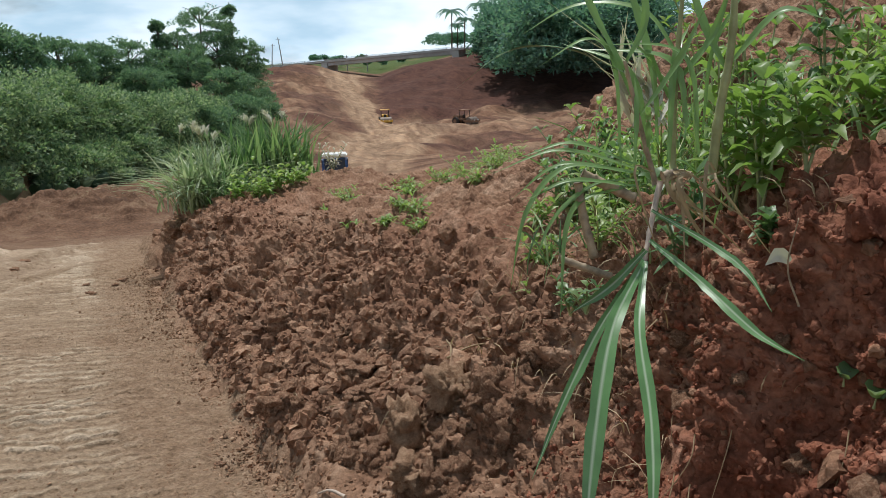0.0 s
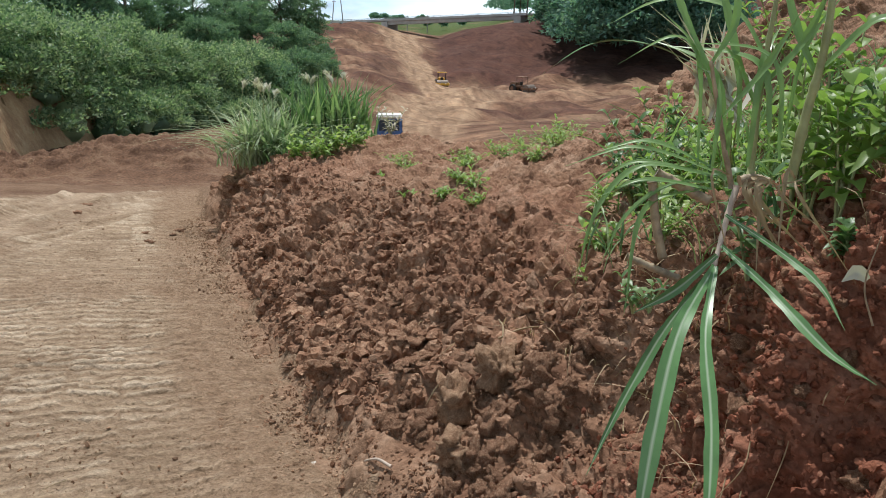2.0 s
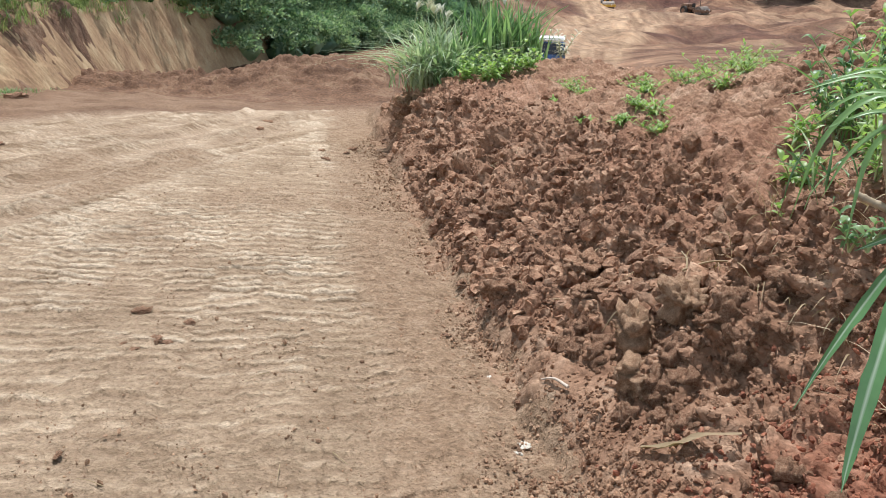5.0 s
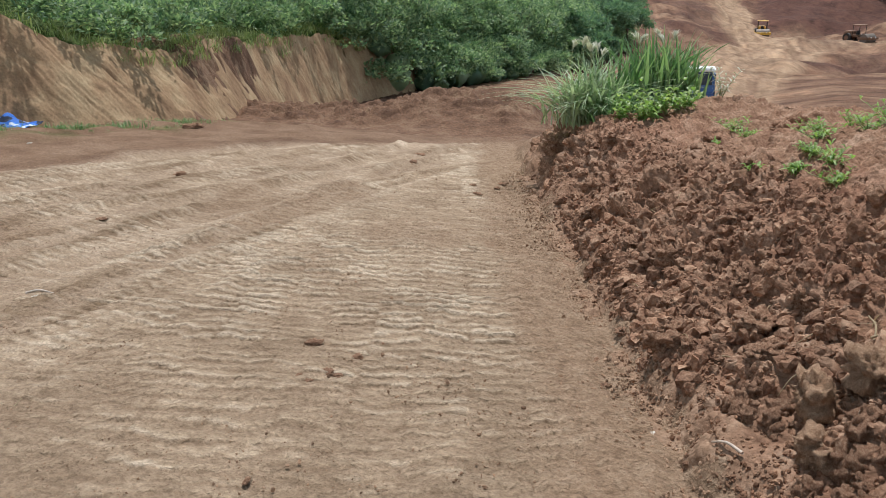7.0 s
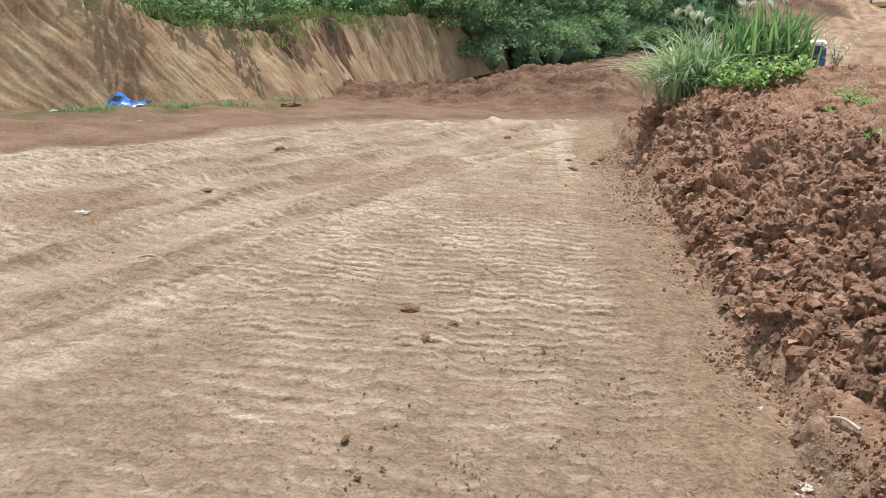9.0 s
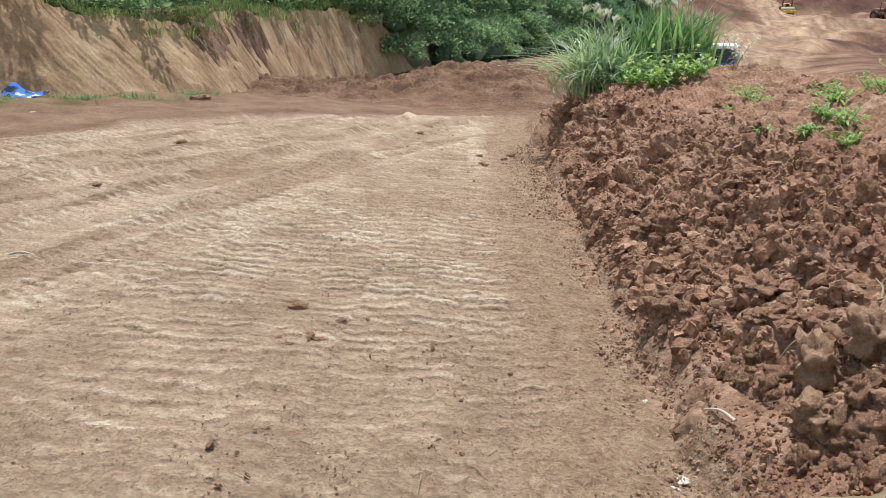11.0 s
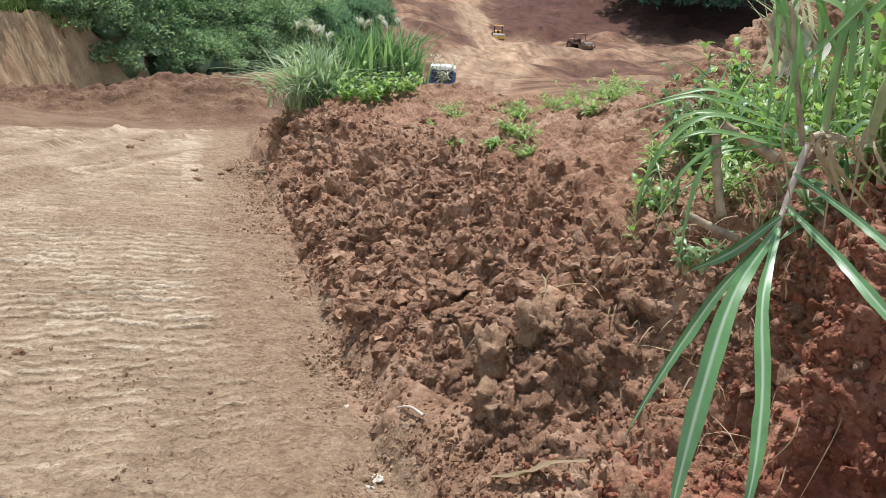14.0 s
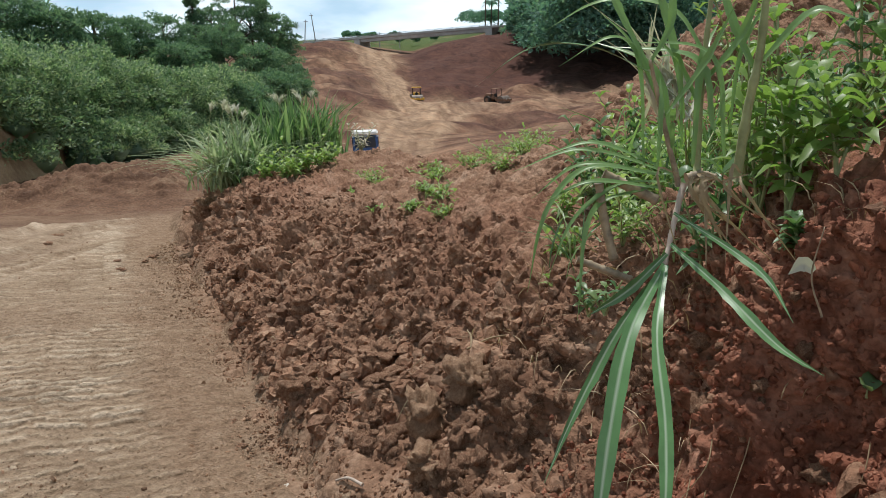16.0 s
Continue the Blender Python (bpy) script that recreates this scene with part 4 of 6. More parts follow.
mat_pink_stalk = plain("pale_stalk", (0.52, 0.42, 0.34), 0.45, 0, 0.25, 20)


def leaf_cards(pos, out, length, width, r, droop=0.35):
    """Small folded leaves at pos, pointing roughly along out. Returns vertex and face arrays."""
    n = len(pos)
    d = out + r.normal(0, 0.55, (n, 3))
    d[:, 2] -= droop * r.random(n)
    d /= np.linalg.norm(d, axis=1, keepdims=True) + 1e-9
    up = np.array([0, 0, 1.0]) + r.normal(0, 0.45, (n, 3))
    side = np.cross(d, up)
    side /= np.linalg.norm(side, axis=1, keepdims=True) + 1e-9
    nor = np.cross(side, d)
    L = (length * r.uniform(0.6, 1.3, n))[:, None]
    W = (width * r.uniform(0.7, 1.3, n))[:, None]
    a, c = pos, pos + d * L - nor * L * 0.12
    mid = pos + d * L * 0.45
    v = np.stack([a, mid + side * W * 0.5 + nor * W * 0.15, c, mid - side * W * 0.5 + nor * W * 0.15], 1).reshape(-1, 3)
    return v, np.arange(4 * n).reshape(n, 4)


def crown_points(r, centre, radii, clumps, per, clump_r):
    """Leaf places on the shells of many small clumps that fill an uneven crown."""
    n = clumps
    d = r.normal(size=(n, 3))
    d /= np.linalg.norm(d, axis=1, keepdims=True)
    d[:, 2] = np.where(d[:, 2] < -0.35, -d[:, 2], d[:, 2])
    rad = r.uniform(0.45, 1.0, n)[:, None] ** 0.6
    cc = centre + d * rad * radii
    cr = clump_r * r.uniform(0.6, 1.35, n)
    q = r.normal(size=(n, per, 3))
    q /= np.linalg.norm(q, axis=2, keepdims=True)
    q[:, :, 2] = np.where(q[:, :, 2] < -0.2, -q[:, :, 2] * 0.6, q[:, :, 2])
    pts = cc[:, None, :] + q * (cr[:, None, None] * np.array([1, 1, 0.7]) * r.uniform(0.7, 1.05, (n, per, 1)))
    return pts.reshape(-1, 3), q.reshape(-1, 3), cc


def tube(path, radii, sides=7):
    """A tapered round limb along a path."""
    path, radii = np.asarray(path, float), np.asarray(radii, float)
    n = len(path)
    tang = np.gradient(path, axis=0)
    tang /= np.linalg.norm(tang, axis=1, keepdims=True) + 1e-9
    ref = np.array([1.0, 0.13, 0.07]) if abs(tang[0][0]) < 0.8 else np.array([0.1, 1.0, 0.05])
    a = np.cross(tang, ref)
    a /= np.linalg.norm(a, axis=1, keepdims=True) + 1e-9
    b = np.cross(tang, a)
    th = np.linspace(0, 2 * math.pi, sides, endpoint=False)
    v = path[:, None, :] + radii[:, None, None] * (a[:, None, :] * np.cos(th)[None, :, None] + b[:, None, :] * np.sin(th)[None, :, None])
    i = np.arange(n * sides).reshape(n, sides)
    j = np.roll(i, -1, 1)
    f = np.stack([i[:-1], j[:-1], j[1:], i[1:]], -1).reshape(-1, 4)
    v = np.concatenate([v.reshape(-1, 3), path[:1], path[-1:]])
    k = n * sides
    caps = [[i[0][m], i[0][(m + 1) % sides], k, k] for m in range(sides)] + [[i[-1][m], i[-1][(m + 1) % sides], k + 1, k + 1] for m in range(sides)]
    return v, f, np.array([c[:3] for c in caps])


def joined(pieces):
    """Joins (verts, faces) lists, as triangles."""
    vs, fs, n = [], [], 0
    for p in pieces:
        vs.append(p[0])
        for f in p[1:]:
            if f.shape[1] == 4:
                f = np.concatenate([f[:, :3], f[:, [0, 2, 3]]])
            fs.append(f + n)
        n += len(p[0])
    return np.concatenate(vs), np.concatenate(fs)


def spline(pts, n):
    """A smooth path through a few points."""
    pts = np.asarray(pts, float)
    p = np.concatenate([[2 * pts[0] - pts[1]], pts, [2 * pts[-1] - pts[-2]]])
    out = []
    segs = len(pts) - 1
    for s in np.linspace(0, segs, n):
        k = min(int(s), segs - 1)
        t = s - k
        a, b, c, d = p[k], p[k + 1], p[k + 2], p[k + 3]
        out.append(0.5 * (2 * b + (c - a) * t + (2 * a - 5 * b + 4 * c - d) * t * t + (3 * b - a - 3 * c + d) * t ** 3))
    return np.array(out)


def ribbon(path, width, fold=0.3, face=(0, 0, 1), tip=0.04, wave=0.0, broad=0.35):
    """A long leaf along a path: three columns of vertices, folded along the midrib, tapered to both ends."""
    path = np.asarray(path, float)
    n = len(path)
    tang = np.gradient(path, axis=0)
    tang /= np.linalg.norm(tang, axis=1, keepdims=True) + 1e-9
    side = np.cross(tang, np.asarray(face, float))
    bad = np.linalg.norm(side, axis=1) < 0.15
    side[bad] = np.cross(tang[bad], [0.7, 0.5, 0.2])
    side /= np.linalg.norm(side, axis=1, keepdims=True)
    nor = np.cross(side, tang)
    s = np.linspace(0, 1, n)
    w = width * np.clip(np.minimum(0.45 + s / broad * 0.55, (1 - s) / (1 - broad) * 1.25), tip, 1)[:, None] * 0.5
    wob = (wave * np.sin(s * 19))[:, None] * w
    v = np.stack([path + side * w + nor * (w * fold + wob), path, path - side * w + nor * (w * fold - wob)], 1).reshape(-1, 3)
    return v, grid_faces(n, 3)


# ---- scrub on the hill behind the cut ----
def build_scrub():
    r = np.random.default_rng(11)
    vs, n_all = [], 0
    core = []
    spots = []
    for _ in range(7000):
        y = r.uniform(3, 100)
        over = (0.9 if y > 24 else 1.15) + 46 * r.random() ** 1.6
        x = float(cut_x(y)) - over
        dx, dy = x - CENTRE[0], y - CENTRE[1]
        d, az = math.hypot(dx, dy), math.degrees(math.atan2(dx, dy))
        if az < -44 or az > 15 or d > 104:
            continue
        size = min(0.45 + 0.07 * over + 0.009 * d, 2.5) * r.uniform(0.7, 1.3)
        if any((x - a) ** 2 + (y - b) ** 2 < (0.8 * (size + s)) ** 2 * 0.62 for a, b, s in spots):
            continue
        spots.append((x, y, size))
    for y in np.arange(31, 96, 1.0):          # thicket down to the foot of the slope, beyond the bare cut
        for off, big in ((-0.7, 0.75), (0.3, 1.05), (1.4, 1.4)):
            if y < 36 and off < 0:
                continue
            spots.append((float(cut_x(y)) - off + r.uniform(-0.4, 0.4), y + r.uniform(-0.4, 0.4), big * r.uniform(0.8, 1.25) * (1 + 0.006 * y)))
    for x, y, size in spots:
        z = ground_at(x, y)
        d = math.hypot(x - CENTRE[0], y - CENTRE[1])
        leaf = 0.075 + 0.0028 * d
        k = int(np.clip(11 * (size / 1.0) ** 1.4, 7, 24))
        tall = r.uniform(0.8, 1.5)
        p, q, cc = crown_points(r, np.array([x, y, z + size * 0.5 * tall]), np.array([size, size, size * 0.75 * tall]), k, 80, 0.42 * size ** 0.8)
        v, f = leaf_cards(p, q + np.array([0, 0, 0.35]), leaf, leaf * 0.55, r)
        vs.append(v)
        core.append((x, y, z, size, tall))
    v = np.concatenate(vs)
    me = mesh_of("scrub", v, np.arange(len(v)).reshape(-1, 4), mat_shrub, smooth=False)
    tagged(new("scrub", me), "dense tangle of green shrubs covering the hillside", "shrubs", kind="stuff")
    # twiggy hearts of the shrubs
    hv, hf = mid_protos[0]
    vv, ff, n = [], [], 0
    for x, y, z, size, tall in core:
        if math.hypot(x - CENTRE[0], y - CENTRE[1]) < 34:
            continue
        vv.append(hv * np.array([0.95, 0.95, 0.8 * tall]) * size @ rot_z(x) + np.array([x, y, z + size * 0.3 * tall]))
        ff.append(hf + n)
        n += len(hv)
    me = mesh_of("scrub_heart", np.concatenate(vv), np.concatenate(ff), mat_shrub, smooth=True)
    tagged(new("scrub_heart", me), "dark inner twigs and leaves of the hillside shrubs", "shrubs", kind="stuff")


build_scrub()


def grass_tufts(name, spots, mat, label, seed, blades=16, length=0.6, width=0.02, lean=0.5, seg=5):
    r = np.random.default_rng(seed)
    pieces = []
    for x, y, z, s in spots:
        for _ in range(blades):
            a, l = r.uniform(0, 2 * math.pi), length * s * r.uniform(0.5, 1.2)
            b = lean * r.uniform(0.2, 1.3)
            t = np.linspace(0, 1, seg)
            px = x + r.normal(0, 0.06 * s) + math.cos(a) * l * b * t ** 1.8
            py = y + r.normal(0, 0.06 * s) + math.sin(a) * l * b * t ** 1.8
            pz = z - 0.02 + l * (t - 0.45 * b * t ** 2.4)
            pieces.append(ribbon(np.stack([px, py, pz], 1), width * s * r.uniform(0.7, 1.3), 0.3, (math.cos(a), math.sin(a), 0.6)))
    v, f = joined(pieces)
    return tagged(new(name, mesh_of(name, v, f, mat, smooth=False)), label, "grass", kind="stuff")


r2 = np.random.default_rng(21)
rim = []
for y in np.arange(3, 40, 0.09):
    y = y + r2.uniform(-0.1, 0.1)
    over = r2.uniform(0.8, 1.7)
    x = float(cut_x(y)) - over
    rim.append((x, y, ground_at(x, y) + 0.02, r2.uniform(0.7, 1.5) * (1 + 0.012 * y)))
grass_tufts("rim_grass", rim, mat_rim, "yellowish grass hanging over the top of the earth cut", 22, 18, 0.22, 0.012, 1.0, 4)
verge = []
for _ in range(260):
    y = r2.uniform(9.2, 13.2)
    x = float(cut_x(y)) + abs(r2.normal(0.2, 0.35)) + 0.1
    verge.append((x, y, ground_at(x, y), r2.uniform(0.3, 1.1)))
grass_tufts("verge_grass", verge, mat_reed, "thin low grass along the foot of the cut", 23, 9, 0.13, 0.012, 0.8, 4)
plumes = []
for _ in range(320):
    a, d = radians(r2.uniform(-8, 9)), r2.uniform(40, 66)
    x, y = CENTRE[0] + d * math.sin(a), CENTRE[1] + d * math.cos(a)
    if float(cut_x(y)) - x > 4:
        plumes.append((x, y, ground_at(x, y) + 1.6, r2.uniform(0.6, 1.2)))
grass_tufts("hill_plumes", plumes, mat_silver, "pale feathery tall grass among the hillside shrubs", 24, 9, 1.9, 0.09, 0.5, 4)


# ---- trees ----
def tree(x, y, z, height, spread, seed, style="round", mat=None, leaf=0.34, label="", clumps=60, per=60, name="tree"):
    r = np.random.default_rng(seed)
    root = tagged(new(name), label, "tree", "trees on the hill")
    root.location = (x, y, z)
    lean = r.normal(0, 0.03, 2) * height
    path = spline([(0, 0, -0.3), (lean[0] * 0.4, lean[1] * 0.4, height * 0.5), (lean[0], lean[1], height * 0.96)], 9)
    rad = np.linspace(0.03 * height * 0.6 + 0.05, 0.03, 9)
    wood = [tube(path, rad, 8)]
    pts, outs = [], []
    limbs = 13 if style == "tiers" else 9
    for k in range(limbs):
        s = r.uniform(0.35, 0.95) if style == "round" else 0.38 + 0.6 * k / limbs
        base = path[min(int(s * 8), 8)]
        a = r.uniform(0, 2 * math.pi)
        reach = spread * (r.uniform(0.5, 1.0) if style == "round" else (1.05 - s) * 1.5 * r.uniform(0.5, 1.0) + 0.12)
        end = base + np.array([math.cos(a) * reach, math.sin(a) * reach, height * (0.12 if style == "round" else 0.03)])
        wood.append(tube(spline([base, (base + end) / 2 + np.array([0, 0, 0.03 * height]), end], 5), np.linspace(0.012 * height * 0.5 + 0.02, 0.015, 5), 5))
        if style == "tiers":
            p, q, _ = crown_points(r, end * 0.75 + base * 0.25, np.array([reach * 0.55, reach * 0.55, 0.85]), 11, per, 0.4)
            pts.append(p), outs.append(q)
    if style == "round":
        for c, w in ((np.array([lean[0], lean[1], height * 0.74]), 1.0), (np.array([lean[0] + spread * 0.4, lean[1], height * 0.6]), 0.75), (np.array([lean[0] - spread * 0.45, lean[1] + 0.3, height * 0.55]), 0.8)):
            p, q, _ = crown_points(r, c, np.array([spread * w, spread * w, height * 0.26 * w]), int(clumps * w * w), per, spread * 0.24)
            pts.append(p), outs.append(q)
    p, q = np.concatenate(pts), np.concatenate(outs)
    v, f = leaf_cards(p, q + np.array([0, 0, 0.3]), leaf, leaf * 0.5, r)
    wv, wf = joined(wood)
    part("trunk", mesh_of("trunk", wv, wf, mat_bark), root)
    part("crown", mesh_of("crown", v, f, mat or mat_tree, smooth=False), root)
    return root


def at_bearing(az, d):
    return CENTRE[0] + d * math.sin(radians(az)), CENTRE[1] + d * math.cos(radians(az))


# bearing, distance, level of the crown's top, spread, style
for k, (az, d, top, spread, style) in enumerate((
        (-3.0, 62, 5.4, 2.6, "round"), (-1.0, 60, 4.4, 2.0, "round"), (1.2, 70, 4.3, 2.4, "round"), (3.2, 74, 3.9, 2.2, "round"), (5.4, 78, 4.4, 2.4, "round"),
        (7.5, 82, 6.6, 1.7, "tiers"), (8.3, 84, 5.2, 2.2, "round"), (10.1, 88, 8.2, 3.0, "round"), (11.2, 90, 6.2, 2.4, "round"), (12.3, 92, 9.0, 2.0, "tiers"),
        (12.9, 94, 4.6, 2.3, "round"), (9.2, 80, 3.4, 2.6, "round"), (6.4, 72, 1.8, 2.4, "round"), (11.0, 78, 1.4, 2.6, "round"), (13.3, 86, 0.6, 2.2, "round"),
        (12.2, 72, -0.9, 2.3, "round"), (13.6, 80, -1.6, 2.0, "round"), (10.4, 64, -1.6, 2.2, "round"), (11.6, 62, -2.8, 1.7, "round"), (8.6, 60, -1.0, 2.2, "round"))):
    x, y = at_bearing(az, d)
    z = min(ground_at(x, y), top - 4.2)
    tree(x, y, z, top - z, spread, 400 + k, style, label="tall sparse tree with tiered branches above dark woods" if style == "tiers" else "dark green broadleaf tree rising from dense woods", per=75, clumps=44, leaf=0.25)


def far_woods():
    r = np.random.default_rng(55)
    vs = []
    for k in range(170):
        az, d = r.uniform(29.0, 41), r.uniform(175, 320)
        if d < 175 + max(33 - az, 0) * 20:
            continue
        x, y = at_bearing(az, d)
        top = 1.66 + d * math.tan(radians(np.interp(az, [28.9, 29.4, 30, 31, 33.5, 41], [0.8, 2.6, 3.6, 4.3, 4.8, 4.8]) * r.uniform(0.45, 1.0)))
        z = ground_at(x, y)
        hgt = max(top - z, 5)
        p, q, _ = crown_points(r, np.array([x, y, z + hgt * 0.45]), np.array([hgt * 0.38, hgt * 0.38, hgt * 0.55]), 36, 40, hgt * 0.12)
        vs.append(leaf_cards(p, q + np.array([0, 0, 0.3]), 1.15, 0.7, r)[0])
    for k in range(26):           # scattered trees along the skyline
        az, d = r.uniform(15, 31), r.uniform(345, 420)
        x, y = at_bearing(az, d)
        z = ground_at(x, y)
        hgt = r.uniform(2, 5) + (5 if az > 24 else 0)
        p, q, _ = crown_points(r, np.array([x, y, z + hgt * 0.6]), np.array([hgt * 0.5, hgt * 0.5, hgt * 0.4]), 16, 30, hgt * 0.16)
        vs.append(leaf_cards(p, q + np.array([0, 0, 0.3]), 1.0, 0.6, r)[0])
    v = np.concatenate(vs)
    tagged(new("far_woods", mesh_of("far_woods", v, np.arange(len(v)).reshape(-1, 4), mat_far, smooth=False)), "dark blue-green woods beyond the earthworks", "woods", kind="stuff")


far_woods()


def palm(x, y, z, height, seed):
    r = np.random.default_rng(seed)
    root = tagged(new("palm_tree"), "slender palm with drooping fronds on the skyline", "palm", "palms on the skyline")
    root.location = (x, y, z)
    path = spline([(0, 0, -0.5), (0.3, 0, height * 0.5), (0.5, 0.1, height)], 7)
    part("trunk", mesh_of("trunk", *joined([tube(path, np.linspace(0.35, 0.22, 7), 7)]), mat_bark), root)
    fr = []
    for k in range(16):
        a = 2 * math.pi * k / 16 + r.uniform(-0.2, 0.2)
        lift, l = r.uniform(0.1, 1.1), height * 0.42
        t = np.linspace(0, 1, 6)
        pth = path[-1] + np.stack([math.cos(a) * l * t, math.sin(a) * l * t, l * (lift * t - (0.55 + lift * 0.7) * t * t)], 1)
        fr.append(ribbon(pth, 1.5, -0.6, (0, 0, 1)))
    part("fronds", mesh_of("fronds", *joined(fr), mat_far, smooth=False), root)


for k, (az, d, top) in enumerate(((27.2, 335, 20), (28.1, 340, 17), (30.0, 330, 25), (27.6, 345, 15), (29.2, 335, 22))):
    x, y = at_bearing(az, d)
    z = ground_at(x, y)
    palm(x, y, z, top - z, 500 + k)


# ---- broken cane plant on the near bank ----
def lay(name, pieces, mat, parent, label=""):
    v, f = joined(pieces)
    return part(name, mesh_of(name, v, f, mat, smooth=True), parent, label)


def striped_leaf(name, dark, pale):
    """Cane leaf: green with a pale midrib."""
    m, t, b, link = nodes_of(name)
    at = t.nodes.new("ShaderNodeAttribute")
    at.attribute_name = "rib"
    n = noise_node(t, 14, 4, 0.6)
    r = ramp(t, [(0.3, dark), (0.7, tuple(c * 1.5 for c in dark))])
    link(n.outputs["Fac"], r.inputs["Fac"])
    rr = ramp(t, [(0.6, (0, 0, 0)), (0.97, (1, 1, 1))])
    link(at.outputs["Fac"], rr.inputs["Fac"])
    link(mixed(t, "MIX", rr.outputs["Color"], r.outputs["Color"], pale), b.inputs["Base Color"])
    b.inputs["Roughness"].default_value = 0.33
    return m


mat_blade = striped_leaf("cane_blade", (0.085, 0.175, 0.06), (0.36, 0.44, 0.3))


def cane_leaf(parent, pts, width, name="leaf", face=(-0.6, -0.75, 0.2), fold=0.25, n=22, wave=0.12, mat=None, broad=0.45):
    path = spline(pts, n)
    r = np.random.default_rng(int(abs(pts[0][0] * 1000 + pts[-1][2] * 777)))
    v, _ = ribbon(path, width, fold, face, 0.05, wave, broad)
    v = v.reshape(n, 3, 3)
    # five columns, so that the midrib can be pale, with a nicked, serrated edge
    left, mid, right = v[:, 0], v[:, 1], v[:, 2]
    nick = 1 + 0.09 * r.normal(size=(n, 1))
    left, right = mid + (left - mid) * nick, mid + (right - mid) * (1 + 0.09 * r.normal(size=(n, 1)))
    cols = np.stack([left, mid + (left - mid) * 0.3, mid, mid + (right - mid) * 0.3, right], 1)
    rib = np.tile(np.array([0, 0.55, 1, 0.55, 0.0]), n)
    me = mesh_of(name, cols.reshape(-1, 3), grid_faces(n, 5), mat or mat_blade, attrs=dict(rib=rib))
    ob = part(name, me, parent)
    return ob


def stalk(parent, pts, w0, w1, mat, name="stalk", label="", rings=True):
    n = 26
    path = spline(pts, n)
    rad = np.linspace(w0, w1, n) * 0.38
    if rings:
        rad[::6] *= 1.22
    v, f = joined([tube(path, rad, 10)])
    return part(name, mesh_of(name, v, f, mat), parent, label)


cane = tagged(new("broken_cane_plant"), "uprooted cane plant with striped drooping leaves on the bank", "cane plant")
stalk(cane, [(1.745, 0.41, 1.335), (1.71, 0.39, 1.275), (1.65, 0.35, 1.17)], 0.02, 0.014, mat_pink_stalk, label="pale pinkish bent stalk")
for pts, w in (([(1.64, 0.335, 1.18), (1.50, 0.31, 1.06), (1.37, 0.27, 0.92), (1.28, 0.24, 0.80)], 0.022),
               ([(1.64, 0.335, 1.18), (1.49, 0.25, 1.09), (1.39, 0.17, 0.96), (1.32, 0.11, 0.79), (1.29, 0.08, 0.72)], 0.038),
               ([(1.64, 0.335, 1.18), (1.53, 0.22, 1.08), (1.46, 0.10, 0.95), (1.39, 0.01, 0.82), (1.35, 0.0, 0.72)], 0.028),
               ([(1.665, 0.35, 1.22), (1.65, 0.18, 1.17), (1.635, 0.015, 1.11), (1.625, -0.10, 1.095)], 0.021),
               ([(1.695, 0.38, 1.28), (1.71, 0.21, 1.23), (1.705, 0.11, 1.195), (1.695, 0.035, 1.135)], 0.016),
               ([(1.655, 0.35, 1.2), (1.58, 0.38, 1.12), (1.5, 0.42, 1.06)], 0.024)):
    cane_leaf(cane, pts, w)
cane_leaf(cane, [(1.68, 0.45, 1.58), (1.57, 0.53, 1.64), (1.46, 0.60, 1.64), (1.35, 0.66, 1.56)], 0.022, face=(0, 0, 1))
stalk(cane, [(1.74, 0.42, 1.33), (1.70, 0.44, 1.49), (1.67, 0.45, 1.61)], 0.018, 0.01, mat_stalk)
stalk(cane, [(1.79, 0.42, 1.36), (1.79, 0.42, 1.55), (1.80, 0.41, 1.81)], 0.02, 0.012, mat_green_stalk)
stalk(cane, [(1.85, 0.36, 1.34), (1.86, 0.35, 1.50), (1.875, 0.34, 1.64), (1.88, 0.34, 1.86)], 0.03, 0.018, mat_green_stalk, label="thick upright yellow-green stalk")
